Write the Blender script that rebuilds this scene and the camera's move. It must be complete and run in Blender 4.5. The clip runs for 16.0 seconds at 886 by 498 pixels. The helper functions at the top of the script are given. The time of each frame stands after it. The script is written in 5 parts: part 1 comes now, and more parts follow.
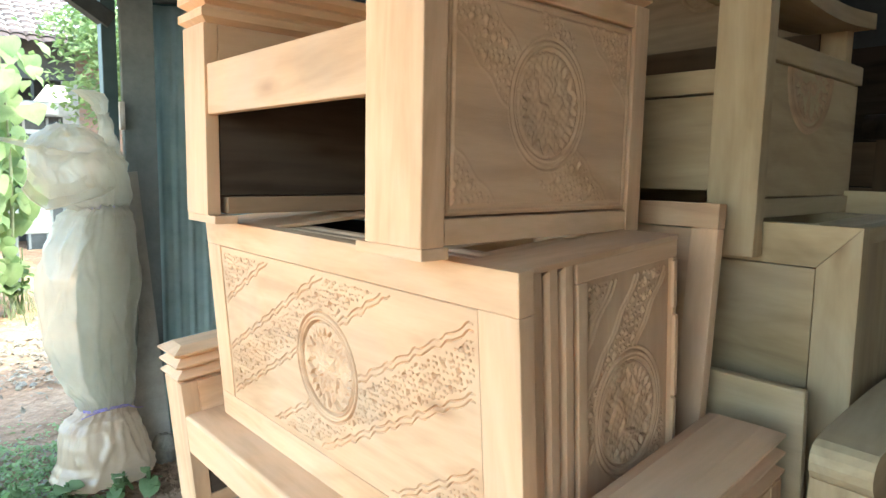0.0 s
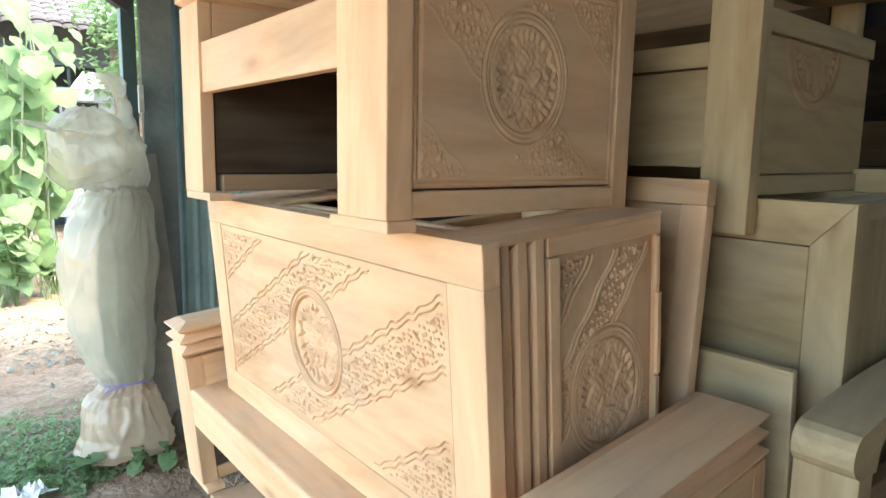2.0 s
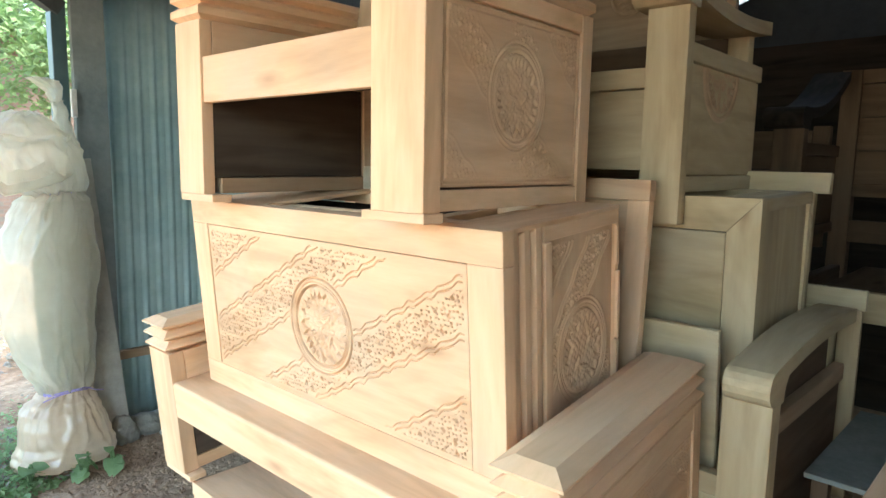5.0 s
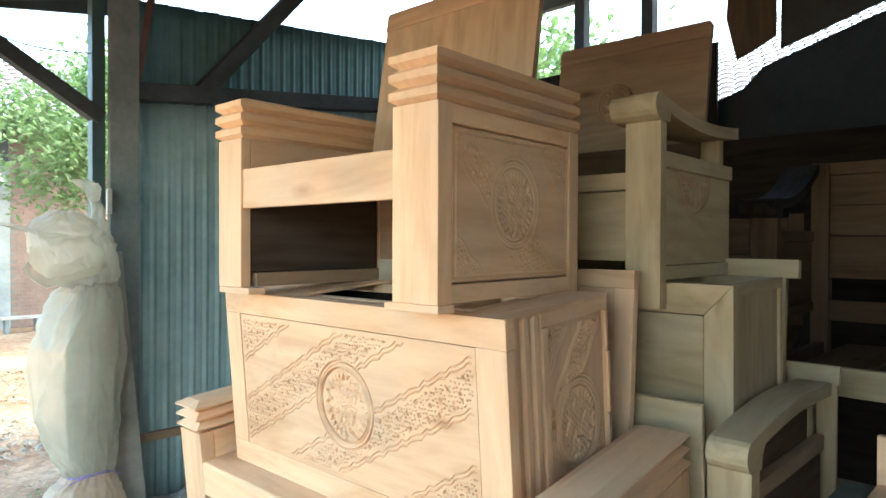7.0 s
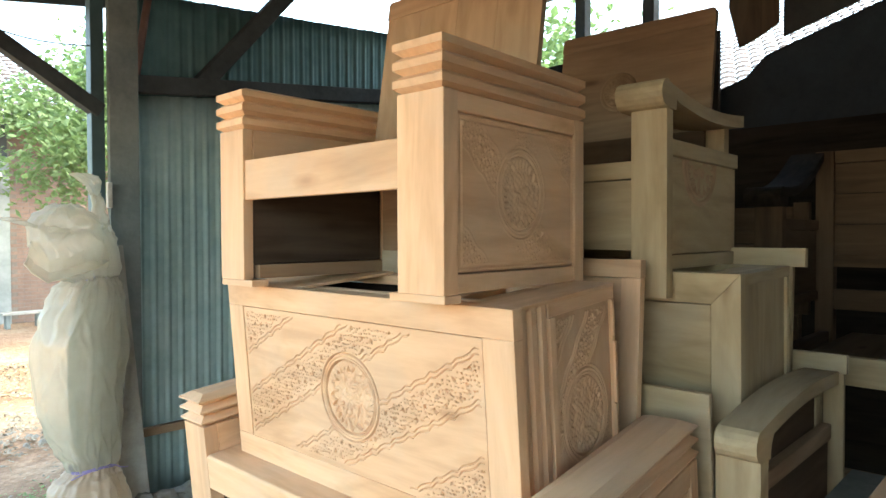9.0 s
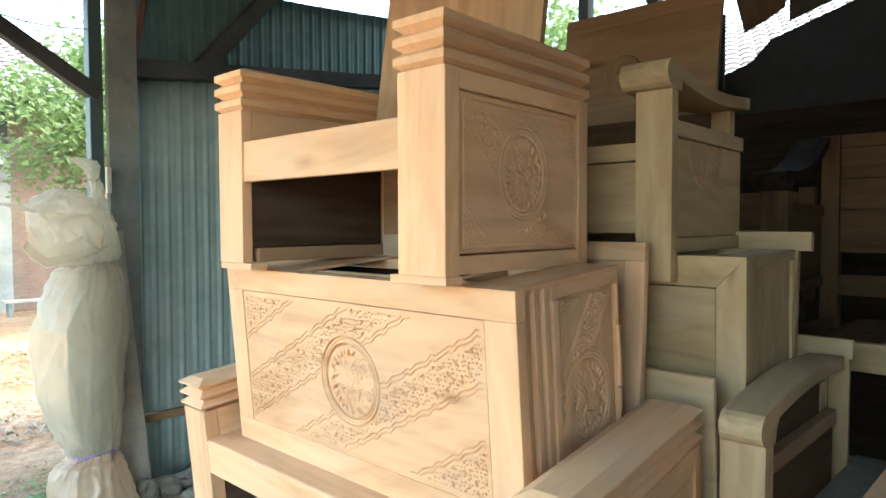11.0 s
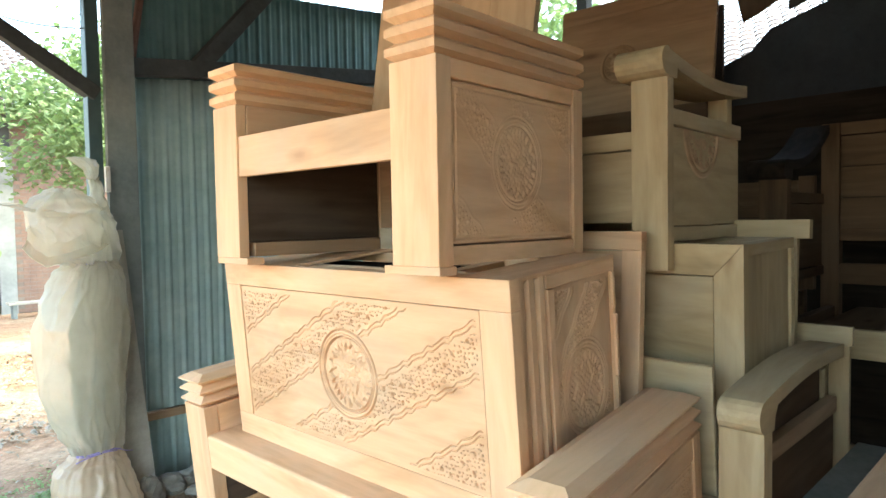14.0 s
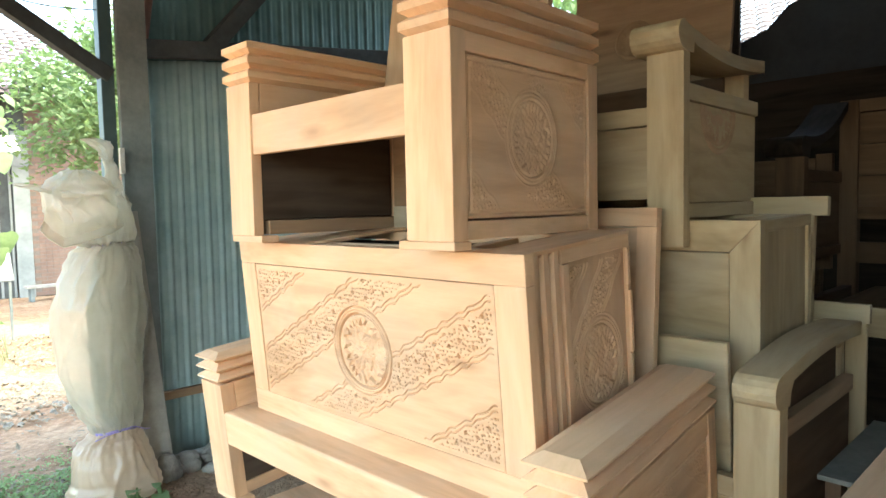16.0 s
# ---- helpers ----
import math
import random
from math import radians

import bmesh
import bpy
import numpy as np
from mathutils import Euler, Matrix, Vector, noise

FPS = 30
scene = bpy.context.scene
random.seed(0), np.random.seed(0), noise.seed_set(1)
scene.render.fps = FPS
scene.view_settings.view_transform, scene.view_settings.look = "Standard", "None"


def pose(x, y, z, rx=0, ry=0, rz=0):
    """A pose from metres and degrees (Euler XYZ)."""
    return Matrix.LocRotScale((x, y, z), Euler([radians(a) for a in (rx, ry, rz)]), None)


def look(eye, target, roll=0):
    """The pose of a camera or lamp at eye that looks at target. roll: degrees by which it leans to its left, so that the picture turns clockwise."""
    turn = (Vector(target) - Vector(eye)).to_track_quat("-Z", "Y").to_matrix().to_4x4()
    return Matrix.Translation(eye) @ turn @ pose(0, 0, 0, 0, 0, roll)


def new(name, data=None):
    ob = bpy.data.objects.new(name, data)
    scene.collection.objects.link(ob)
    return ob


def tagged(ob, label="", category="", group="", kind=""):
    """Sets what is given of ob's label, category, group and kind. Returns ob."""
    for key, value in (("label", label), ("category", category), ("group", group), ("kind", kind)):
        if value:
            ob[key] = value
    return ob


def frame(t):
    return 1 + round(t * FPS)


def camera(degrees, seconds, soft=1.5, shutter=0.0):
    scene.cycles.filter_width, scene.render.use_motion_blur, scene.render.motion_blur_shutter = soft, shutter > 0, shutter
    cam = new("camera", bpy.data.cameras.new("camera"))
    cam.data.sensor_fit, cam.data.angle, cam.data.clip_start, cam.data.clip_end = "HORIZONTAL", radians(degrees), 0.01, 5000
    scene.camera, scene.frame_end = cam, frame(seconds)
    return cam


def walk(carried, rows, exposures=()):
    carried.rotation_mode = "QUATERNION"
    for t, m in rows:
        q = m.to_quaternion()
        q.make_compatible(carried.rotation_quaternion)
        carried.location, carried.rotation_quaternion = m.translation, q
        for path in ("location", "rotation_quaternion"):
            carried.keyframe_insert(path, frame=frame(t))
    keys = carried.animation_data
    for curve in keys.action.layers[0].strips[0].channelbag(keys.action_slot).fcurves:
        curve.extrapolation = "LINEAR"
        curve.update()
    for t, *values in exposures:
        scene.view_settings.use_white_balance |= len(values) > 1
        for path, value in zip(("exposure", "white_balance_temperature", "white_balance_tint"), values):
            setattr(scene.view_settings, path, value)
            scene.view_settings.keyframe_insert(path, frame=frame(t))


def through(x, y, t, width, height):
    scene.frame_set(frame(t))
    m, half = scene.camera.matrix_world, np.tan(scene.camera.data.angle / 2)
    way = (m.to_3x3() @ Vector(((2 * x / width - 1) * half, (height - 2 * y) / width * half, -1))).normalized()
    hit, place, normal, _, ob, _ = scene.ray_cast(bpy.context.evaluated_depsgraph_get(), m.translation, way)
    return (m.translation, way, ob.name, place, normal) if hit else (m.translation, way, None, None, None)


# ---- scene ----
cam = camera(68.0, 16.0)
PATH = [
    (0, (0.098, -0.006, 1.56), (1.367, 1.521, 1.321), 1.1),
    (0.5, (0.115, -0.016, 1.563), (1.396, 1.504, 1.341), 0.5),
    (1, (0.14, -0.026, 1.56), (1.429, 1.485, 1.323), 0.5),
    (1.5, (0.165, -0.051, 1.552), (1.416, 1.488, 1.288), 0.9),
    (2, (0.176, -0.073, 1.541), (1.365, 1.51, 1.258), 1.0),
    (2.5, (0.18, -0.074, 1.528), (1.341, 1.521, 1.198), 1.4),
    (3, (0.189, -0.068, 1.519), (1.36, 1.504, 1.123), 0.5),
    (3.2, (0.182, -0.062, 1.523), (1.365, 1.506, 1.144), 0.4),
    (5.3, (-0.214, -0.123, 1.545), (1.233, 1.237, 1.309), 0.7),
    (5.5, (-0.247, -0.16, 1.561), (1.199, 1.208, 1.367), 0.1),
    (6, (-0.301, -0.22, 1.576), (1.151, 1.149, 1.454), -0.6),
    (6.5, (-0.328, -0.236, 1.577), (1.125, 1.135, 1.486), 0.1),
    (7, (-0.334, -0.246, 1.581), (1.101, 1.147, 1.56), 0.2),
    (7.5, (-0.339, -0.247, 1.582), (1.094, 1.149, 1.602), 0.3),
    (8, (-0.341, -0.243, 1.582), (1.096, 1.148, 1.583), 0.3),
    (8.5, (-0.339, -0.234, 1.577), (1.094, 1.161, 1.55), 0.1),
    (9, (-0.331, -0.224, 1.574), (1.104, 1.169, 1.531), -0.2),
    (9.5, (-0.327, -0.214, 1.571), (1.105, 1.18, 1.509), -0.0),
    (11.8, (-0.299, -0.207, 1.55), (1.136, 1.184, 1.469), -0.5),
    (12, (-0.296, -0.209, 1.552), (1.149, 1.172, 1.479), -0.6),
    (12.5, (-0.295, -0.215, 1.554), (1.165, 1.151, 1.491), -0.5),
    (13, (-0.296, -0.22, 1.554), (1.156, 1.155, 1.495), -0.5),
    (13.5, (-0.292, -0.226, 1.547), (1.134, 1.174, 1.48), -1.1),
    (14, (-0.296, -0.221, 1.539), (1.127, 1.183, 1.454), -1.0),
    (14.5, (-0.301, -0.214, 1.533), (1.106, 1.203, 1.425), -1.0),
    (15, (-0.301, -0.213, 1.526), (1.104, 1.205, 1.403), -0.9),
    (15.5, (-0.309, -0.213, 1.525), (1.081, 1.22, 1.409), -0.8),
    (16, (-0.301, -0.216, 1.519), (1.094, 1.211, 1.386), -1.2),
]
EXPOSURE = [(0, 0.0, 6760, -3.3), (3.0, 0.0, 6720, -3.8), (5.5, 0.15, 6720, -4.5), (6.2, 0.14, 6660, -5.2), (7.5, -0.22, 6740, -4.7), (9.0, -0.2, 7220, -2.8), (12.5, -0.05, 7290, -2.3), (14.0, 0.0, 7290, -1.8), (16.0, 0.02, 7290, -1.4)]
STOPS = 3.75
walk(cam, [(t, look(eye, target, roll)) for t, eye, target, roll in PATH], [(t, STOPS + e, kelvin, tint) for t, e, kelvin, tint in EXPOSURE])

# ---- light ----
world = bpy.data.worlds.new("sky")
scene.world = world
world.use_nodes = True
wn = world.node_tree.nodes
sky = wn.new("ShaderNodeTexSky")
sky.sky_type = "NISHITA"
sky.sun_disc = False
sky.sun_elevation, sky.sun_rotation = radians(62), radians(160)
sky.air_density, sky.dust_density = 1.0, 2.5
world.node_tree.links.new(sky.outputs[0], wn["Background"].inputs[0])
wn["Background"].inputs[1].default_value = 0.15
sun = new("sun", bpy.data.lights.new("sun", "SUN"))
sun.data.energy, sun.data.angle, sun.data.color = 0.5, radians(10.0), (1.0, 0.95, 0.86)
sun.matrix_world = look((0, 0, 10), (-0.16, 0.44, 10 - 0.88))

# ---- materials ----
def mat(name, rough=0.7, metal=0.0):
    m = bpy.data.materials.new(name)
    m.use_nodes = True
    b = m.node_tree.nodes["Principled BSDF"]
    b.inputs["Roughness"].default_value = rough
    b.inputs["Metallic"].default_value = metal
    return m, m.node_tree.nodes, m.node_tree.links, b


def ramp(nodes, links, source, stops):
    r = nodes.new("ShaderNodeValToRGB")
    while len(r.color_ramp.elements) < len(stops):
        r.color_ramp.elements.new(0.5)
    for e, (p, c) in zip(r.color_ramp.elements, stops):
        e.position, e.color = p, (*c, 1)
    links.new(source, r.inputs[0])
    return r.outputs[0]


def noisy(nodes, links, vec, scale, detail=5.0, rough=0.55, dist=0.0):
    n = nodes.new("ShaderNodeTexNoise")
    n.inputs["Scale"].default_value, n.inputs["Detail"].default_value = scale, detail
    n.inputs["Roughness"].default_value, n.inputs["Distortion"].default_value = rough, dist
    links.new(vec, n.inputs["Vector"])
    return n.outputs["Fac"]


def mixed(nodes, links, kind, fac, a, b):
    m = nodes.new("ShaderNodeMix")
    m.data_type, m.blend_type = "RGBA", kind
    for sock, v in ((m.inputs[0], fac), (m.inputs[6], a), (m.inputs[7], b)):
        if isinstance(v, (int, float)):
            sock.default_value = v
        elif isinstance(v, tuple):
            sock.default_value = (*v, 1)
        else:
            links.new(v, sock)
    return m.outputs[2]


def bumped(nodes, links, b, height, strength, distance):
    bp = nodes.new("ShaderNodeBump")
    bp.inputs["Strength"].default_value, bp.inputs["Distance"].default_value = strength, distance
    links.new(height, bp.inputs["Height"])
    links.new(bp.outputs[0], b.inputs["Normal"])


def wood(name, axis, tones, rough=0.72, blot=0.35, dust=(0.42, 0.37, 0.29), gloss=0.4):
    """Sanded timber with its grain along one axis of the thing."""
    m, n, l, b = mat(name, rough)
    b.inputs["Specular IOR Level"].default_value = gloss
    tc, info = n.new("ShaderNodeTexCoord"), n.new("ShaderNodeObjectInfo")
    off = n.new("ShaderNodeVectorMath")
    off.operation = "MULTIPLY_ADD"
    comb = n.new("ShaderNodeCombineXYZ")
    for k in range(3):
        l.new(info.outputs["Random"], comb.inputs[k])
    l.new(comb.outputs[0], off.inputs[0])
    off.inputs[1].default_value = (17.0, 31.0, 23.0)
    l.new(tc.outputs["Object"], off.inputs[2])
    mp = n.new("ShaderNodeMapping")
    sc = [9.0, 9.0, 9.0]
    sc["xyz".index(axis)] = 0.9
    mp.inputs["Scale"].default_value = sc
    l.new(off.outputs[0], mp.inputs["Vector"])
    rings = noisy(n, l, mp.outputs[0], 1.4, 3.0, 0.5, 1.4)
    fine = noisy(n, l, mp.outputs[0], 11.0, 6.0, 0.7, 0.3)
    blotch = noisy(n, l, off.outputs[0], 3.3, 4.0, 0.6)
    col = ramp(n, l, rings, [(0.3, tones[0]), (0.5, tones[1]), (0.7, tones[2])])
    fcol = ramp(n, l, fine, [(0.3, (0.80, 0.76, 0.70)), (0.65, (1.0, 1.0, 1.0))])
    col = mixed(n, l, "MULTIPLY", 0.3, col, fcol)
    bl = ramp(n, l, blotch, [(0.45, (0.0, 0.0, 0.0)), (0.75, (blot, blot, blot))])
    col = mixed(n, l, "MIX", bl, col, dust)
    mp2 = n.new("ShaderNodeMapping")
    sc2 = [5.0, 5.0, 5.0]
    sc2["xyz".index(axis)] = 1.6
    mp2.inputs["Scale"].default_value = sc2
    l.new(off.outputs[0], mp2.inputs["Vector"])
    stain = noisy(n, l, mp2.outputs[0], 1.0, 4.0, 0.6, 0.6)
    col = mixed(n, l, "MULTIPLY", 0.85, col, ramp(n, l, stain, [(0.5, (1.0, 1.0, 1.0)), (0.62, (0.86, 0.83, 0.78)), (0.76, (0.60, 0.56, 0.49))]))
    kn = n.new("ShaderNodeTexVoronoi")
    kn.inputs["Scale"].default_value = 0.9
    l.new(mp2.outputs[0], kn.inputs["Vector"])
    col = mixed(n, l, "MULTIPLY", 0.8, col, ramp(n, l, kn.outputs["Distance"], [(0.03, (0.42, 0.33, 0.26)), (0.075, (0.85, 0.8, 0.75)), (0.12, (1.0, 1.0, 1.0))]))
    hsv = n.new("ShaderNodeHueSaturation")
    mr = n.new("ShaderNodeMapRange")
    mr.inputs["To Min"].default_value, mr.inputs["To Max"].default_value = 0.88, 1.1
    l.new(info.outputs["Random"], mr.inputs["Value"])
    l.new(mr.outputs[0], hsv.inputs["Value"])
    l.new(col, hsv.inputs["Color"])
    l.new(hsv.outputs[0], b.inputs["Base Color"])
    bumped(n, l, b, fine, 0.25, 0.002)
    return m


TEAK = ((0.605, 0.36, 0.2), (0.70, 0.424, 0.241), (0.735, 0.466, 0.269))
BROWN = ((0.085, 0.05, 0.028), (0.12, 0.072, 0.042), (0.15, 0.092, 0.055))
# Next two sets hold shade in the colour: dim box insides, black depths.
BROWN_SHADE = ((0.042, 0.028, 0.019), (0.062, 0.042, 0.029), (0.08, 0.056, 0.04))
DEEP_SHADE = ((0.014, 0.011, 0.009), (0.022, 0.017, 0.013), (0.03, 0.023, 0.018))
GREY = ((0.36, 0.29, 0.20), (0.45, 0.37, 0.26), (0.52, 0.43, 0.31))
TEAK2 = ((0.397, 0.289, 0.163), (0.48, 0.356, 0.203), (0.524, 0.398, 0.233))
W = {a: wood("raw_wood_" + a, a, TEAK) for a in "xyz"}
W2 = {a: wood("olive_wood_" + a, a, TEAK2, 0.75) for a in "xyz"}
NUT = ((0.25, 0.155, 0.088), (0.325, 0.207, 0.122), (0.38, 0.25, 0.15))
KILN = ((0.36, 0.222, 0.125), (0.43, 0.275, 0.158), (0.48, 0.315, 0.185))
WK = {a: wood("tan_board_" + a, a, KILN, 0.72, 0.4, (0.33, 0.27, 0.19)) for a in "xyz"}
WN = {a: wood("walnut_board_" + a, a, NUT, 0.72, 0.3, (0.2, 0.15, 0.1)) for a in "xyz"}
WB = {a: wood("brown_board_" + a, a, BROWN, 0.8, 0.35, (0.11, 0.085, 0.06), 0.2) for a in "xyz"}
WS = {a: wood("brown_shade_board_" + a, a, BROWN_SHADE, 0.85, 0.3, (0.07, 0.055, 0.04), 0.2) for a in "xyz"}
WD = {a: wood("deep_shade_board_" + a, a, DEEP_SHADE, 0.9, 0.3, (0.035, 0.03, 0.025), 0.1) for a in "xyz"}
WG = {a: wood("dusty_wood_" + a, a, GREY, 0.8, 0.6) for a in "xyz"}


def plain(name, c0, c1, scale, rough=0.8, metal=0.0, bump=0.3, dist=0.01, detail=6.0):
    m, n, l, b = mat(name, rough, metal)
    tc = n.new("ShaderNodeTexCoord")
    f = noisy(n, l, tc.outputs["Object"], scale, detail, 0.65)
    g = noisy(n, l, tc.outputs["Object"], scale * 7.3, 4.0, 0.6)
    a = n.new("ShaderNodeMath")
    a.operation = "MULTIPLY_ADD"
    a.inputs[1].default_value, a.inputs[2].default_value = 0.35, -0.17
    l.new(g, a.inputs[0])
    s = n.new("ShaderNodeMath")
    l.new(f, s.inputs[0])
    l.new(a.outputs[0], s.inputs[1])
    l.new(ramp(n, l, s.outputs[0], [(0.32, c0), (0.68, c1)]), b.inputs["Base Color"])
    bumped(n, l, b, g, bump, dist)
    return m


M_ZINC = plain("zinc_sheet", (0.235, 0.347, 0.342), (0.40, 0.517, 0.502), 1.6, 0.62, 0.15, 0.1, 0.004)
M_ZINC_SHADE = plain("shaded_zinc_sheet", (0.055, 0.125, 0.13), (0.11, 0.20, 0.205), 1.6, 0.55, 0.3, 0.1, 0.004)
M_OLD = plain("weathered_board", (0.13, 0.155, 0.155), (0.215, 0.24, 0.23), 4.0, 0.9)
M_STEEL = plain("painted_steel", (0.03, 0.06, 0.066), (0.06, 0.10, 0.105), 2.0, 0.5, 0.2, 0.05)
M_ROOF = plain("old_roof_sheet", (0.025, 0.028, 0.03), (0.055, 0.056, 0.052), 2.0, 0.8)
M_BEAM = plain("dark_timber", (0.028, 0.034, 0.036), (0.06, 0.069, 0.072), 3.0, 0.85)
M_PLASTER = plain("grey_plaster", (0.17, 0.19, 0.19), (0.25, 0.27, 0.265), 2.0, 0.9)
M_SHADE = plain("eave_shade_plaster", (0.055, 0.062, 0.066), (0.095, 0.103, 0.105), 1.5, 0.9)
M_BRICK = plain("fired_brick", (0.15, 0.10, 0.08), (0.235, 0.16, 0.13), 3.0, 0.9)
M_MORTAR = plain("brick_mortar", (0.14, 0.12, 0.105), (0.2, 0.175, 0.155), 4.0, 0.95)
M_TILE = plain("clay_tile", (0.042, 0.029, 0.026), (0.072, 0.052, 0.047), 1.5, 0.9)
M_STONE = plain("brown_stone", (0.15, 0.135, 0.11), (0.28, 0.26, 0.22), 6.0, 0.9, 0.0, 0.6)
M_LITTER = plain("dry_leaf", (0.10, 0.08, 0.055), (0.36, 0.31, 0.23), 14.0, 0.85, 0.0, 0.05)
M_BARK = plain("bark", (0.10, 0.08, 0.06), (0.20, 0.16, 0.12), 9.0, 0.9)
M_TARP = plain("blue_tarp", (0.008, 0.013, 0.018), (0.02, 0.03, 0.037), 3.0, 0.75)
M_SACK = plain("grey_brown_board", (0.29, 0.28, 0.245), (0.43, 0.41, 0.36), 5.0, 0.85)
M_RUST = plain("reddish_paint", (0.13, 0.06, 0.045), (0.2, 0.1, 0.08), 8.0, 0.7)
M_STEM = plain("green_stem", (0.16, 0.19, 0.10), (0.28, 0.30, 0.18), 9.0, 0.8)
M_PAPER = plain("dirty_paper", (0.5, 0.47, 0.42), (0.74, 0.72, 0.67), 9.0, 0.8)
M_CLOTH = plain("grey_top", (0.17, 0.175, 0.15), (0.25, 0.25, 0.22), 8.0, 0.9)


def leaf_mat(name, c0, c1):
    m = plain(name, c0, c1, 5.0, 0.75, 0.0, 0.05)
    n, l = m.node_tree.nodes, m.node_tree.links
    tr, ms = n.new("ShaderNodeBsdfTranslucent"), n.new("ShaderNodeMixShader")
    tr.inputs[0].default_value = (c1[0] * 1.25, c1[1] * 1.5, c1[2] * 1.2, 1)
    ms.inputs[0].default_value = 0.35
    l.new(n["Principled BSDF"].outputs[0], ms.inputs[1])
    l.new(tr.outputs[0], ms.inputs[2])
    l.new(ms.outputs[0], n["Material Output"].inputs[0])
    return m


M_LEAF = leaf_mat("leaf", (0.085, 0.125, 0.05), (0.155, 0.215, 0.095))
M_LEAF2 = leaf_mat("pale_leaf", (0.11, 0.17, 0.07), (0.215, 0.28, 0.13))
M_GRASS = leaf_mat("dull_grass", (0.16, 0.19, 0.10), (0.27, 0.28, 0.17))
M_WEED = leaf_mat("weed_leaf", (0.12, 0.175, 0.075), (0.25, 0.315, 0.15))


def soil():
    m, n, l, b = mat("soil", 0.95)
    tc = n.new("ShaderNodeTexCoord")
    f = noisy(n, l, tc.outputs["Object"], 0.9, 5.0, 0.6)
    g = noisy(n, l, tc.outputs["Object"], 9.0, 8.0, 0.7)
    c = ramp(n, l, f, [(0.35, (0.30, 0.175, 0.10)), (0.5, (0.40, 0.262, 0.165)), (0.65, (0.45, 0.335, 0.225))])
    vo = n.new("ShaderNodeTexVoronoi")
    vo.inputs["Scale"].default_value = 26.0
    l.new(tc.outputs["Object"], vo.inputs["Vector"])
    d = ramp(n, l, g, [(0.35, (0.5, 0.44, 0.38)), (0.6, (1.0, 1.0, 1.0))])
    d = mixed(n, l, "MULTIPLY", 0.45, d, ramp(n, l, vo.outputs["Distance"], [(0.1, (1.0, 0.98, 0.95)), (0.6, (0.5, 0.44, 0.4))]))
    l.new(mixed(n, l, "MULTIPLY", 0.8, c, d), b.inputs["Base Color"])
    lumps = n.new("ShaderNodeMath")
    lumps.operation = "MULTIPLY_ADD"
    lumps.inputs[1].default_value = -0.5
    l.new(vo.outputs["Distance"], lumps.inputs[0])
    l.new(g, lumps.inputs[2])
    bumped(n, l, b, lumps.outputs[0], 0.9, 0.03)
    return m


def plastic_film(name, low, high, through, clear_share):
    """Thin cloudy film: glossy, lets light through, and a little clear."""
    m, n, l, b = mat(name, 0.30)
    tc = n.new("ShaderNodeTexCoord")
    f = noisy(n, l, tc.outputs["Object"], 4.0, 5.0, 0.6)
    l.new(ramp(n, l, f, [(0.3, low), (0.7, high)]), b.inputs["Base Color"])
    b.inputs["Coat Weight"].default_value, b.inputs["Coat Roughness"].default_value = 1.0, 0.07
    tr = n.new("ShaderNodeBsdfTranslucent")
    tr.inputs[0].default_value = (*through, 1)
    ms = n.new("ShaderNodeMixShader")
    ms.inputs[0].default_value = 0.45
    l.new(b.outputs[0], ms.inputs[1])
    l.new(tr.outputs[0], ms.inputs[2])
    clear, veil = n.new("ShaderNodeBsdfTransparent"), n.new("ShaderNodeMixShader")
    veil.inputs[0].default_value = clear_share
    l.new(ms.outputs[0], veil.inputs[1])
    l.new(clear.outputs[0], veil.inputs[2])
    l.new(veil.outputs[0], n["Material Output"].inputs[0])
    mp = n.new("ShaderNodeMapping")
    mp.inputs["Scale"].default_value = (1.0, 1.0, 0.5)
    l.new(tc.outputs["Object"], mp.inputs["Vector"])
    t = n.new("ShaderNodeTexNoise")
    t.noise_type = "RIDGED_MULTIFRACTAL"
    t.inputs["Scale"].default_value, t.inputs["Detail"].default_value, t.inputs["Distortion"].default_value = 6.0, 2.0, 0.4
    l.new(mp.outputs[0], t.inputs["Vector"])
    bumped(n, l, b, t.outputs["Fac"], 0.6, 0.014)
    return m


M_SOIL = soil()
M_FILM = plastic_film("cloudy_plastic", (0.36, 0.33, 0.255), (0.64, 0.585, 0.47), (0.84, 0.77, 0.60), 0.44)
M_FILM2 = plastic_film("tan_plastic", (0.46, 0.33, 0.225), (0.63, 0.51, 0.385), (0.74, 0.58, 0.42), 0.12)
M_STUFF = plain("olive_padding", (0.13, 0.12, 0.085), (0.24, 0.22, 0.16), 5.0, 0.9)
M_TIE = plain("purple_string", (0.22, 0.17, 0.40), (0.32, 0.26, 0.5), 20.0)

# ---- builders ----
def finish(name, bm, material, parent=None, label="", smooth=False):
    me = bpy.data.meshes.new(name)
    bm.to_mesh(me)
    bm.free()
    me.materials.append(material)
    if smooth:
        me.polygons.foreach_set("use_smooth", [True] * len(me.polygons))
    ob = new(name, me)
    ob.parent = parent
    if label:
        ob["label"] = label
    return ob


part = finish


def add_box(bm, lo, hi, bevel=0.003, turn=None):
    c = [(a + b) / 2 for a, b in zip(lo, hi)]
    s = [abs(b - a) for a, b in zip(lo, hi)]
    m = Matrix.Translation(c) @ Matrix.Diagonal((*s, 1))
    if turn is not None:
        m = turn @ m
    r = bmesh.ops.create_cube(bm, size=1.0, matrix=m)
    if bevel:
        edges = list({e for v in r["verts"] for e in v.link_edges})
        bmesh.ops.bevel(bm, geom=edges, offset=min(bevel, min(s) * 0.3), segments=2, affect="EDGES", profile=0.6)


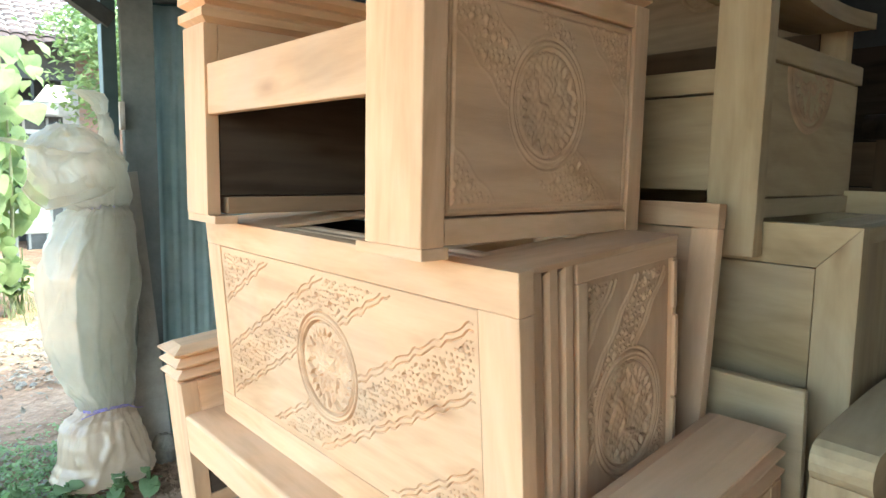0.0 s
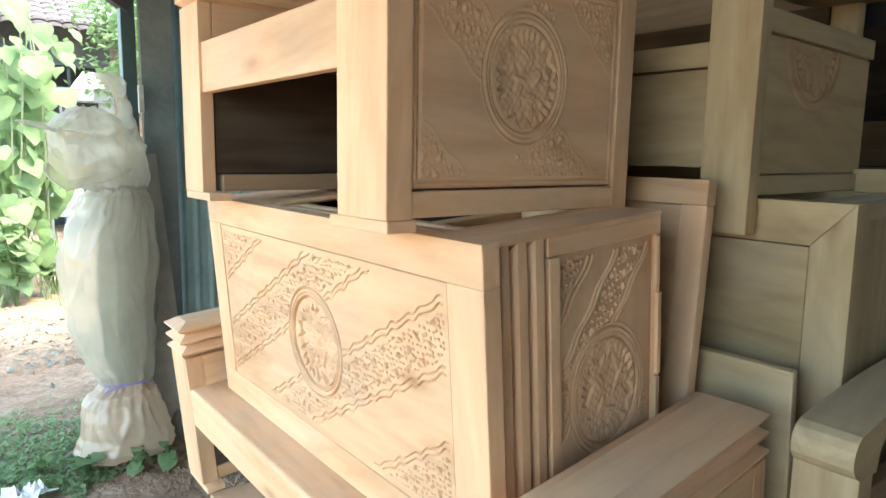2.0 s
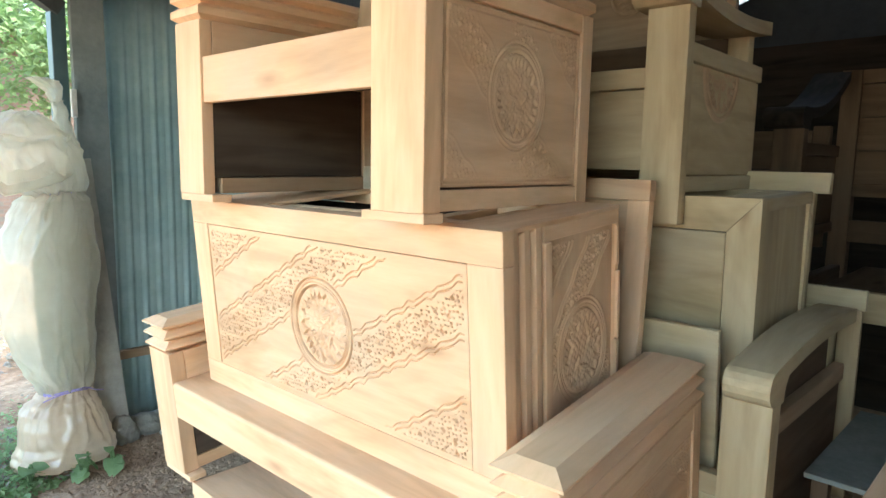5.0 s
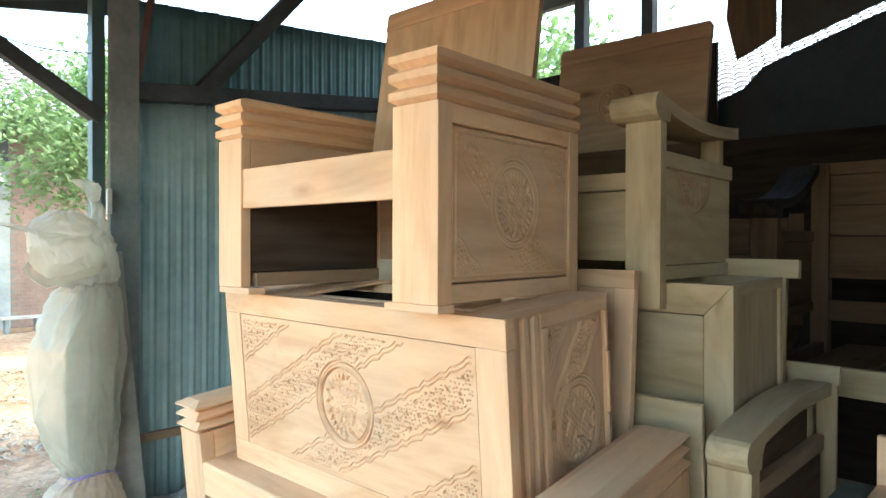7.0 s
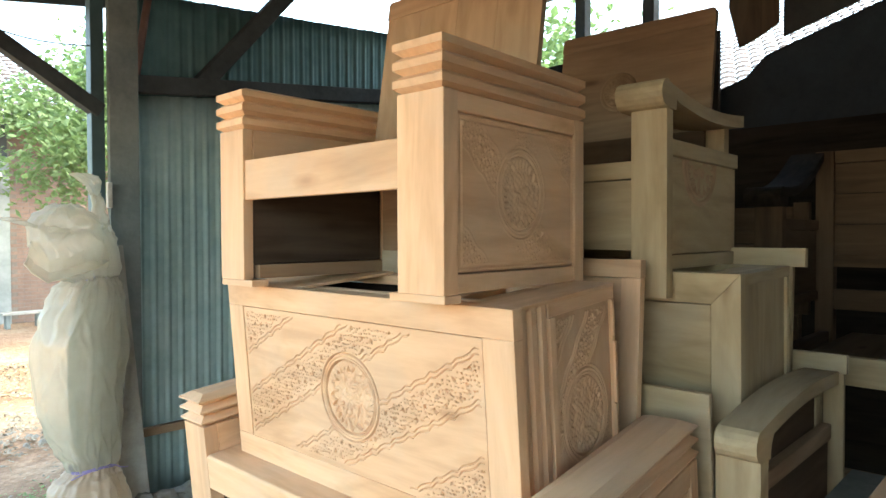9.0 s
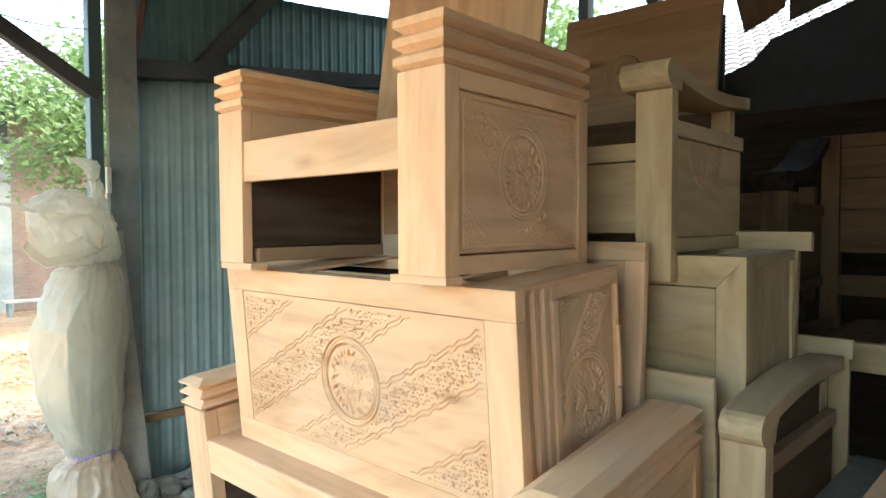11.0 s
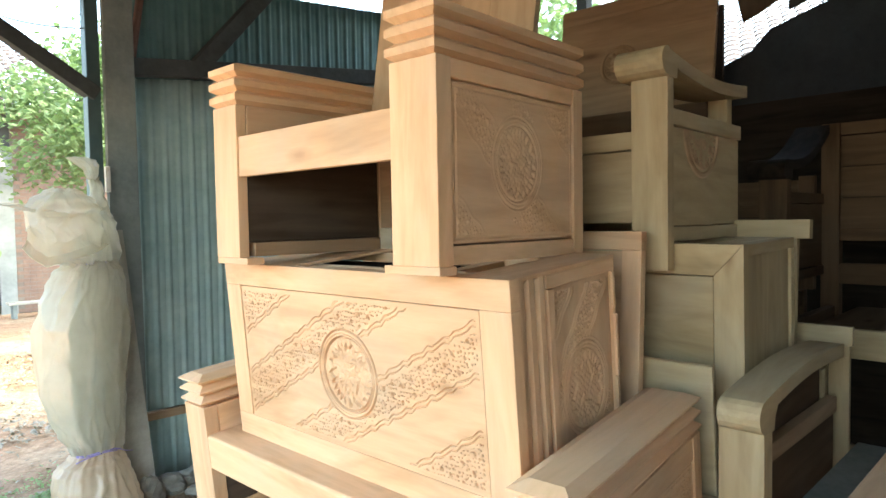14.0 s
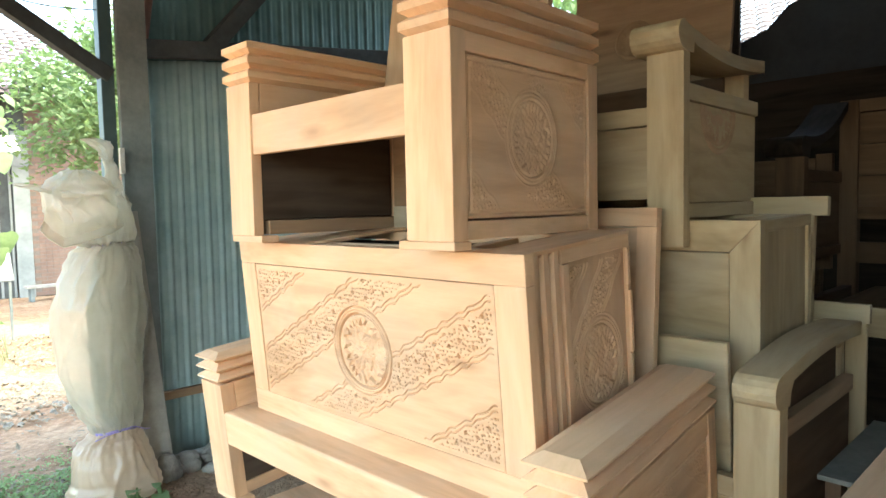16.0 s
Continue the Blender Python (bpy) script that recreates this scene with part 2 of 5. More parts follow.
def plank(name, lo, hi, parent, kind=None, bevel=0.003, label="", turn=None):
    """One board, its grain along its longest side."""
    s = [abs(b - a) for a, b in zip(lo, hi)]
    bm = bmesh.new()
    add_box(bm, lo, hi, bevel, turn)
    return part(name, bm, (kind or W)["xyz"[s.index(max(s))]], parent, label)


def thing(name, m, label, category, group=""):
    e = new(name)
    e.empty_display_size = 0.1
    e.matrix_world = m
    return tagged(e, label, category, group)


def loft_rect(rings):
    """A solid from rectangles (x0, x1, y0, y1, z) stacked upwards."""
    bm = bmesh.new()
    last = None
    for x0, x1, y0, y1, z in rings:
        vs = [bm.verts.new(p) for p in ((x0, y0, z), (x1, y0, z), (x1, y1, z), (x0, y1, z))]
        if last:
            for k in range(4):
                bm.faces.new((last[k], last[(k + 1) % 4], vs[(k + 1) % 4], vs[k]))
        else:
            bm.faces.new(vs[::-1])
        last = vs
    bm.faces.new(last)
    return bm


def stepped(x0, x1, y0, y1, z, tiers=3, rise=0.042, out=0.005, cut=0.013, band=(0.40, 0.54)):
    """A moulding of pointed tiers round a rectangle, the topmost with a chamfered top."""
    def ring(o, h):
        return (x0 - o, x1 + min(o, 0.0), y0 - o, y1 + o, h)
    rings = [ring(-cut, z)]
    for k in range(tiers):
        b = z + k * rise
        rings += [ring(out, b + rise * band[0]), ring(out, b + rise * band[1])]
        if k < tiers - 1:
            rings.append(ring(-cut, b + rise))
    rings.append(ring(-0.03, z + tiers * rise))
    return loft_rect(rings)


def dots(u, v, cell, power, seed):
    """Domes at jittered points of a grid, of uneven size: 1 at a centre, 0 away from one."""
    h = np.zeros_like(u)
    iu, iv = np.floor(u / cell).astype(int), np.floor(v / cell).astype(int)
    for du in (-1, 0, 1):
        for dv in (-1, 0, 1):
            a, b = iu + du, iv + dv
            k = (a * 374761393 + b * 668265263 + seed * 69069) & 0x7FFFFFFF
            k = ((k ^ (k >> 13)) * 1274126177) & 0x7FFFFFFF
            r1, r2, r3 = (k & 1023) / 1023.0, ((k >> 10) & 1023) / 1023.0, ((k >> 20) & 1023) / 1023.0
            cu, cv = (a + 0.25 + 0.5 * r1) * cell, (b + 0.25 + 0.5 * r2) * cell
            rad = np.minimum(cell * (0.19 + 0.13 * r3 ** 2), 0.0062)
            d2 = ((u - cu) ** 2 + (v - cv) ** 2) / rad**2
            h = np.maximum(h, np.clip(1 - d2, 0, 1) ** power)
    return h


def groove(d, half):
    return np.clip(1 - (d / half) ** 2, 0, 1)


def lobes(x, y, seed, count, reach):
    """Overlapping carved leaves: long rounded lumps turned every way, each with a vein."""
    r = np.random.RandomState(int(seed * 10) + 3)
    h = np.zeros_like(x)
    for k in range(count):
        a = 2 * math.pi * k / count * 2.4 + r.uniform(-0.4, 0.4)
        d = reach * (0.15 + 0.85 * r.rand() ** 0.7)
        cx, cy, turn = d * math.cos(a), d * math.sin(a), a + r.uniform(-1.1, 1.1)
        ln, wd, top = r.uniform(0.09, 0.30), r.uniform(0.045, 0.13), r.uniform(0.35, 1.2)
        p = (x - cx) * math.cos(turn) + (y - cy) * math.sin(turn)
        q = -(x - cx) * math.sin(turn) + (y - cy) * math.cos(turn) + 0.6 * p * p * r.choice([-1, 1])
        body = np.clip(1 - (p / ln) ** 2 - (q / wd) ** 2, 0, 1) ** 0.45
        h = np.maximum(h, top * body * (1 - 0.3 * groove(q, wd * 0.25)))
    return h


def medallion(u, v, cu, cv, r, seed):
    """A double ring round a sunk disc with carved leaves. Returns height and the mask of its disc."""
    x, y = (u - cu) / r, (v - cv) / r
    q, th = np.hypot(x, y), np.arctan2(y, x)
    h = -0.9 * groove(q - 0.99, 0.03) - 0.45 * groove(q - 0.90, 0.026)
    side = 0.5 + 0.5 * np.cos(th + 0.5)
    saw = np.abs(((th * 11 / math.pi + 0.5 * np.sin(3 * th + seed)) % 1.0) - 0.5) * 2
    rim = np.clip((q - 0.60 - 0.16 * saw + 0.10 * (1 - side)) / 0.05, 0, 1) * (q < 0.80)
    leaves = lobes(x, y, seed, 34, 0.62) * (0.75 + 0.35 * np.sin(9 * x + 2 * seed) * np.sin(8 * y + seed))
    fan = 0.55 * np.clip(np.cos(13 * th + 2.0 * q + seed) + 0.15, 0, 1) * np.clip(1 - np.abs(q - 0.56) / 0.16, 0, 1) * (0.4 + 0.6 * side)
    body = -1.3 + np.maximum(np.maximum(leaves, fan), 0.95 * rim) + 0.12 * np.sin(41 * x + 9 * y + 3 * seed) * np.sin(37 * y - 7 * x)
    return np.where(q < 0.86, body * np.clip((0.86 - q) / 0.03, 0, 1), h), q < 1.04


def carve_top(u, v):
    """Two pitted bands with wavy borders, pitted corners and a round medallion."""
    wav = 0.0030 * np.sin(u * 2 * np.pi / 0.053 + 1.2 * np.sin(u * 7)) + 0.0012 * np.sin(u * 2 * np.pi / 0.031 + 1.0)
    s = v - 0.52 * u + wav
    inside = (u > 0.012) & (u < 1.053) & (v > 0.016) & (v < 0.438)
    deep = s - 0.06 * np.clip(u - 0.85, 0, 1)
    fill = ((s > 0.042) & (s < 0.133)) | ((s > -0.230) & (s < -0.147)) | (deep < -0.422) | (s > 0.314)
    h = np.zeros_like(u)
    pit = np.maximum(dots(u + 0.3 * v, v, 0.0122, 0.35, 3), dots(u, v + 0.2 * u, 0.040, 0.4, 8))
    h = np.where(fill & inside, -0.009 * pit, h)
    for e, off in ((0.147, 0.0135), (0.027, -0.0135), (-0.132, 0.0135), (-0.244, -0.0135), (0.300, -0.0135)):
        g = np.maximum(groove(s - e, 0.0026), 0.9 * groove(s - e - off + 0.0011 * np.sin(u * 90), 0.0024))
        h = np.where(inside, np.minimum(h, -0.0055 * g), h)
    g = np.maximum(groove(deep + 0.41, 0.0026), 0.9 * groove(deep + 0.3965, 0.0024))
    h = np.where(inside, np.minimum(h, -0.0055 * g), h)
    m, disc = medallion(u, v, 0.549, 0.225, 0.131, 0.4)
    return np.where(disc, 0.0105 * m, h)


def carve_arm(u, v):
    """A raised, beaded band, a beaded corner and a round medallion."""
    wav = 0.004 * np.sin(u * 2 * np.pi / 0.06)
    s = v + 0.86 * u + wav
    bead = np.maximum(dots(u + 0.37 * v, v - 0.2 * u, 0.0135, 0.6, 5), 1.3 * dots(u, v, 0.034, 0.6, 15))
    inside = (u > 0.02) & (u < 0.545) & (v > 0.016) & (v < 0.355)
    fill = ((s > 0.325) & (s < 0.43)) | (s < 0.118) | (s > 0.70) | ((np.abs(s - 0.585) < 0.03) & (v > 0.30)) | ((np.abs(s - 0.31) < 0.035) & (v < 0.055))
    h = np.where(fill & inside, 0.0034 * bead - 0.0006, 0.0)
    for e in (0.315, 0.44, 0.13, 0.685):
        h = np.where(inside, h + 0.0012 * groove(s - e, 0.003), h)
    edge = np.minimum(np.minimum(u, 0.565 - u), np.minimum(v, 0.37 - v))
    h = h - 0.0045 * groove(edge - 0.013, 0.004) - 0.004 * groove(edge - 0.001, 0.003)
    m, disc = medallion(u, v, 0.277, 0.195, 0.117, 2.0)
    return np.where(disc, 0.0050 * m + 0.0016, h)


def carve_side(u, v):
    """The table's end: a beaded corner, a beaded band and a large medallion."""
    wav = 0.004 * np.sin(v * 2 * np.pi / 0.07)
    s = v - 1.1 * u + wav
    bead = np.maximum(dots(u + 0.3 * v, v - 0.25 * u, 0.0135, 0.6, 11), 1.25 * dots(u, v, 0.031, 0.6, 19))
    inside = (u > 0.012) & (u < 0.285) & (v > 0.012) & (v < 0.462)
    fill = (s > 0.375) | ((s > 0.165) & (s < 0.245)) | (s < -0.12)
    h = np.where(fill & inside, 0.0046 * bead - 0.001, 0.0)
    for e in (0.36, 0.343, 0.137, 0.150, 0.258, 0.271):
        h = np.where(inside, h + 0.0034 * groove(s - e, 0.0035), h)
    m, disc = medallion(u, v, 0.150, 0.212, 0.118, 4.0)
    return np.where(disc, 0.0064 * m + 0.003, h)


def carved_disc(r, seed, scale, m, start=math.pi):
    """A carved medallion, from the angle start once round to 2 pi: the lower half for pi, the whole for 0."""
    bm = bmesh.new()
    rows = []
    for i in range(37):
        q = r * max(i, 0.02) / 36
        th = np.linspace(start, 2 * math.pi, 91)
        u, v = q * np.cos(th), q * np.sin(th)
        h, _ = medallion(u, v, 0.0, 0.0, r, seed)
        edge = 0.004 * min(1.0, (36 - i) / 3)
        rows.append([bm.verts.new(m @ Vector((a, b, edge + scale * c))) for a, b, c in zip(u, v, h)])
    for a, b in zip(rows, rows[1:]):
        for k in range(90):
            bm.faces.new((a[k], b[k], b[k + 1], a[k + 1]))
    return bm


def carved(name, length, height, fn, step, m, material, parent, label="", back=0.022):
    """A panel with carved relief; u along its length, v up, relief along m's third axis."""
    nu, nv = int(length / step) + 1, int(height / step) + 1
    u, v = np.meshgrid(np.linspace(0, length, nu), np.linspace(0, height, nv), indexing="ij")
    h = fn(u, v)
    pts = np.stack([u.ravel(), v.ravel(), h.ravel()], 1)
    idx = np.arange(nu * nv).reshape(nu, nv)
    quads = np.stack([idx[:-1, :-1], idx[1:, :-1], idx[1:, 1:], idx[:-1, 1:]], -1).reshape(-1, 4)
    ring = np.concatenate([idx[:, 0], idx[-1, 1:], idx[-2::-1, -1], idx[0, -2:0:-1]])
    n0 = len(pts)
    low = pts[ring].copy()
    low[:, 2] = -back
    pts = np.concatenate([pts, low])
    k = np.arange(len(ring))
    side = np.stack([ring, n0 + k, n0 + (k + 1) % len(ring), ring[(k + 1) % len(ring)]], 1)
    me = bpy.data.meshes.new(name)
    rot = np.array(m.to_3x3())
    pts = pts @ rot.T + np.array(m.translation)
    me.from_pydata(pts.tolist(), [], quads.tolist() + side.tolist() + [(n0 + k[::-1]).tolist()])
    me.materials.append(material)
    me.polygons.foreach_set("use_smooth", [True] * (len(me.polygons) - 1) + [False])
    ob = new(name, me)
    ob.parent = parent
    if label:
        ob["label"] = label
    return ob


def axes(o, a, b, c):
    """A matrix from an origin and three axes."""
    return Matrix(((a[0], b[0], c[0], o[0]), (a[1], b[1], c[1], o[1]), (a[2], b[2], c[2], o[2]), (0, 0, 0, 1)))


def cord(bm, pts, r, n=5):
    """A thin cord along points."""
    rows = []
    pts = [Vector(p) for p in pts]
    for k, p in enumerate(pts):
        d = (pts[min(k + 1, len(pts) - 1)] - pts[max(k - 1, 0)]).normalized()
        q = d.to_track_quat("Z", "Y")
        rows.append([bm.verts.new(p + q @ Vector((r * math.cos(2 * math.pi * j / n), r * math.sin(2 * math.pi * j / n), 0))) for j in range(n)])
    for a, b in zip(rows, rows[1:]):
        for j in range(n):
            bm.faces.new((a[j], a[(j + 1) % n], b[(j + 1) % n], b[j]))
    bm.faces.new(rows[0][::-1])
    bm.faces.new(rows[-1])


# ---- the shed ----
def shed():
    # ground: one sheet, finer near the shed, with low bumps
    near = np.linspace(-6, 16, 89)
    far = np.array([-1500, -400, -120, -50, -25, -14, -9])
    xs = np.concatenate([far, near, [20, 28, 40, 70, 140, 420, 1500]])
    vs, fs = [], []
    for x in xs:
        for y in xs:
            d = noise.noise(Vector((x * 1.3, y * 1.3, 0))) * 0.03 + noise.noise(Vector((x * 4, y * 4, 3))) * 0.012
            out = 1.0 if y > 3.9 else max(0.0, (y - 2.4) / 1.5)
            vs.append((x, y, d * (0.25 + 0.75 * out) if abs(x) < 30 and abs(y) < 30 else 0.0))
    k = len(xs)
    for a in range(k - 1):
        for b in range(k - 1):
            fs.append((a * k + b, (a + 1) * k + b, (a + 1) * k + b + 1, a * k + b + 1))
    me = bpy.data.meshes.new("ground")
    me.from_pydata(vs, [], fs)
    me.materials.append(M_SOIL)
    me.polygons.foreach_set("use_smooth", [True] * len(me.polygons))
    tagged(new("ground", me), "bare brown soil with pale dry patches", "ground", kind="structure")

    # corrugated wall: a lower sheet, and an upper one, darkened in colour for shade, whose top rises with the roof
    def corrugated(name, x0, x1, y, pitch, low, high, material, label):
        bm = bmesh.new()
        n = int((x1 - x0) / pitch * 10)
        rows = []
        for i in range(n + 1):
            x = x0 + (x1 - x0) * i / n
            w = math.sin(2 * math.pi * (x - x0) / pitch + 0.35 * noise.noise(Vector((x * 3.1, 0, 5))))
            d = 0.0065 * (1 - 2 * abs(w) ** 1.6 if w < 0 else 1 - 0.3 * w)
            zs = [low(x) + (high(x) - low(x)) * k / 8 for k in range(9)]
            rows.append([bm.verts.new((x, y + d + 0.006 * math.sin(z * 1.7 + x) + 0.008 * noise.noise(Vector((x * 1.7, z * 1.3, 2))), z + (0.004 * noise.noise(Vector((x * 9, k, 1))) if k == 8 else 0.0))) for k, z in enumerate(zs)])
        for a, b in zip(rows, rows[1:]):
            for j in range(8):
                bm.faces.new((a[j], b[j], b[j + 1], a[j + 1]))
        wall = finish(name, bm, material, None, "", True)
        sol = wall.modifiers.new("thickness", "SOLIDIFY")
        sol.thickness, sol.offset = 0.002, 1.0
        tagged(wall, label, "wall", kind="structure")

    corrugated("wall_corrugated", 1.16, 4.7, 3.8, 0.083, lambda x: -0.05, lambda x: 2.40 + 0.11 * (x - 1.16), M_ZINC, "weathered blue-grey corrugated metal sheet wall")
    corrugated("wall_corrugated_upper", 1.10, 4.7, 3.85, 0.083, lambda x: 2.30, lambda x: 3.03 + 0.09 * (x - 1.16), M_ZINC_SHADE, "blue-green corrugated metal sheet under the roof, darkened for shade")
    o = plank("wall_rail", (1.17, 3.70, -0.10), (3.6, 3.785, 0.0), None, {c: M_BEAM for c in "xyz"}, 0.004, "", Matrix.Translation((0, 0, 2.38)) @ pose(0, 0, 0, 0, -6.2, 0))
    tagged(o, "dark timber rail along the top of the lower sheet", "rail", kind="structure")
    o = plank("wall_batten", (1.18, 3.74, 0.38), (4.6, 3.778, 0.43), None, WN)
    tagged(o, "dark timber batten nailed along the sheet wall", "batten", kind="structure")
    o = plank("post_corner", (0.93, 3.7, 0.0), (1.0, 3.78, 3.0), None, {c: M_STEEL for c in "xyz"}, 0.006)
    tagged(o, "steel-grey corner post of the shed", "post", kind="structure")
    o = plank("post_board", (1.01, 3.66, 0.0), (1.17, 3.70, 3.0), None, {c: M_OLD for c in "xyz"}, 0.003)
    tagged(o, "weathered grey board beside the corner post", "post", kind="structure")
    # back wall of brown boards, toned near-black to stand for deep shade
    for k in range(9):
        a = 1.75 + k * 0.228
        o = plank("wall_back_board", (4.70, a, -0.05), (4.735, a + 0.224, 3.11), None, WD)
        tagged(o, "upright brown board of the back wall, near-black for shade", "wall board", kind="structure")
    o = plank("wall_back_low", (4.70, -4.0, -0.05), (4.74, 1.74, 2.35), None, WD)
    tagged(o, "back wall below the open gap, near-black for shade", "wall", kind="structure")
    # side wall is unseen, added near-black to cut bounced light
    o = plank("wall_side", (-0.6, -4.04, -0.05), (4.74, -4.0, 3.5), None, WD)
    tagged(o, "unseen near-black side wall added to close the shed", "wall", kind="structure")
    # unseen wall added beside the open front, blocks light on right-hand faces
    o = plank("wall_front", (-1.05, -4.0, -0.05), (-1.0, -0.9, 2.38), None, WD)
    tagged(o, "unseen boarded wall added beside the open front to block light", "wall", kind="structure")
    # dark sheets over the low back wall close the gap, shade in their colour
    def sheet(name, x, corners, material, label):
        bm = bmesh.new()
        f = [bm.verts.new((x, y, z)) for y, z in corners]
        g = [bm.verts.new((x + 0.01, y, z)) for y, z in corners]
        bm.faces.new(f)
        bm.faces.new(g[::-1])
        for k in range(len(f)):
            bm.faces.new((f[k], g[k], g[(k + 1) % len(f)], f[(k + 1) % len(f)]))
        bmesh.ops.recalc_face_normals(bm, faces=bm.faces)
        tagged(finish(name, bm, material), label, "sheet", kind="structure")

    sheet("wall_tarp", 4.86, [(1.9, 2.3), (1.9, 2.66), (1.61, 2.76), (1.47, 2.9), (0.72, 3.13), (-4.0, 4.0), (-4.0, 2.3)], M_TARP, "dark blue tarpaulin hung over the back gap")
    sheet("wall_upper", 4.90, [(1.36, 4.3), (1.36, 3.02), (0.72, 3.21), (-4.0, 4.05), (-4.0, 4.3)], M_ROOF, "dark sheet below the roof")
    sheet("wall_flap", 4.80, [(1.70, 3.66), (1.72, 3.3), (1.64, 2.97), (1.49, 3.03), (1.36, 3.1), (1.36, 3.66)], WB["z"], "brown board hanging from the roof beam")
    for yy in (3.0, 2.35):
        o = plank("post_back", (4.75, yy - 0.05, 0), (4.85, yy + 0.05, 4.1), None, {c: M_BEAM for c in "xyz"})
        tagged(o, "dark timber post of the back wall", "post", kind="structure")
    o = plank("beam_back", (4.76, -4.0, 3.76), (4.84, 3.8, 4.16), None, {c: M_BEAM for c in "xyz"})
    tagged(o, "dark timber boarding over the back windows", "beam", kind="structure")
    o = plank("eave_board", (-1.6, -0.015, 0.0), (0.62, 0.015, 0.22), None, {c: M_BEAM for c in "xyz"}, 0.004, "", Matrix.Translation((0.612, 4.28, 2.937)) @ pose(0, 0, 0, 0, -9.4, 0))
    tagged(o, "dark board along the roof edge", "eave board", kind="structure")
    # roof sheet and timbers
    t = Matrix.Translation((0.66, 0, 2.98)) @ pose(0, 0, 0, 0, -16.2, 0)
    bm = bmesh.new()
    # front overhang is out of view, lengthened to hold sky light off upper parts
    add_box(bm, (-1.8, -4.6, 0.0), (5.1, 4.3, 0.03), 0.0, t)
    tagged(finish("roof", bm, M_ROOF), "dark underside of the shed roof", "roof", kind="structure")
    dark = {c: M_BEAM for c in "xyz"}
    for yy in (-3.0, -1.3, 0.4, 2.1):
        o = plank("rafter", (-1.75, yy - 0.03, -0.10), (5.0, yy + 0.03, -0.003), None, dark, 0.004, "", t)
        tagged(o, "dark roof rafter", "rafter", kind="structure")
    o = plank("brace", (-0.04, -0.04, 0), (0.04, 0.04, 1.2), None, dark, 0.004, "", look((0.98, 3.72, 2.27), (-1.0, 3.72, 3.52)) @ pose(0, 0, 0, 180, 0, 0))
    tagged(o, "dark diagonal roof brace", "brace", kind="structure")
    o = plank("brace", (-0.05, -0.05, 0), (0.05, 0.05, 1.38), None, dark, 0.004, "", look((1.55, 3.755, 2.478), (2.42, 3.755, 3.475)) @ pose(0, 0, 0, 180, 0, 0))
    tagged(o, "dark diagonal roof brace", "brace", kind="structure")


shed()


# ---- furniture ----
def leaning_board(t, tilt, y0, y1, h, kind, n=4, label="leaning back board under a plain top rail"):
    """A back board of n planks with its corners eased, and a slightly proud rail along its top."""
    for k in range(n):
        a, b = y0 + (y1 - y0) * k / n, y0 + (y1 - y0) * (k + 1) / n
        plank("back_plank", (0.004, a + 0.0004, 0.0), (0.026, b - 0.0004, h - 0.066), t, kind, 0.0008, label if k == 0 else "", tilt)
    bm = bmesh.new()
    prof = [(y0, h - 0.066), (y1, h - 0.066)]
    prof += [(y1 - 0.014 + 0.014 * math.cos(math.pi / 2 * k / 5), h - 0.014 + 0.014 * math.sin(math.pi / 2 * k / 5)) for k in range(6)]
    prof += [(y0 + 0.014 - 0.014 * math.sin(math.pi / 2 * k / 5), h - 0.014 + 0.014 * math.cos(math.pi / 2 * k / 5)) for k in range(6)]
    f0 = [bm.verts.new((0, y, z)) for y, z in prof]
    f1 = [bm.verts.new((0.03, y, z)) for y, z in prof]
    bm.faces.new(f0[::-1])
    bm.faces.new(f1)
    for k in range(len(prof)):
        bm.faces.new((f0[k], f0[(k + 1) % len(prof)], f1[(k + 1) % len(prof)], f1[k]))
    bmesh.ops.recalc_face_normals(bm, faces=bm.faces)
    bmesh.ops.transform(bm, matrix=tilt, verts=bm.verts)
    part("back_rail", bm, kind["y"], t)


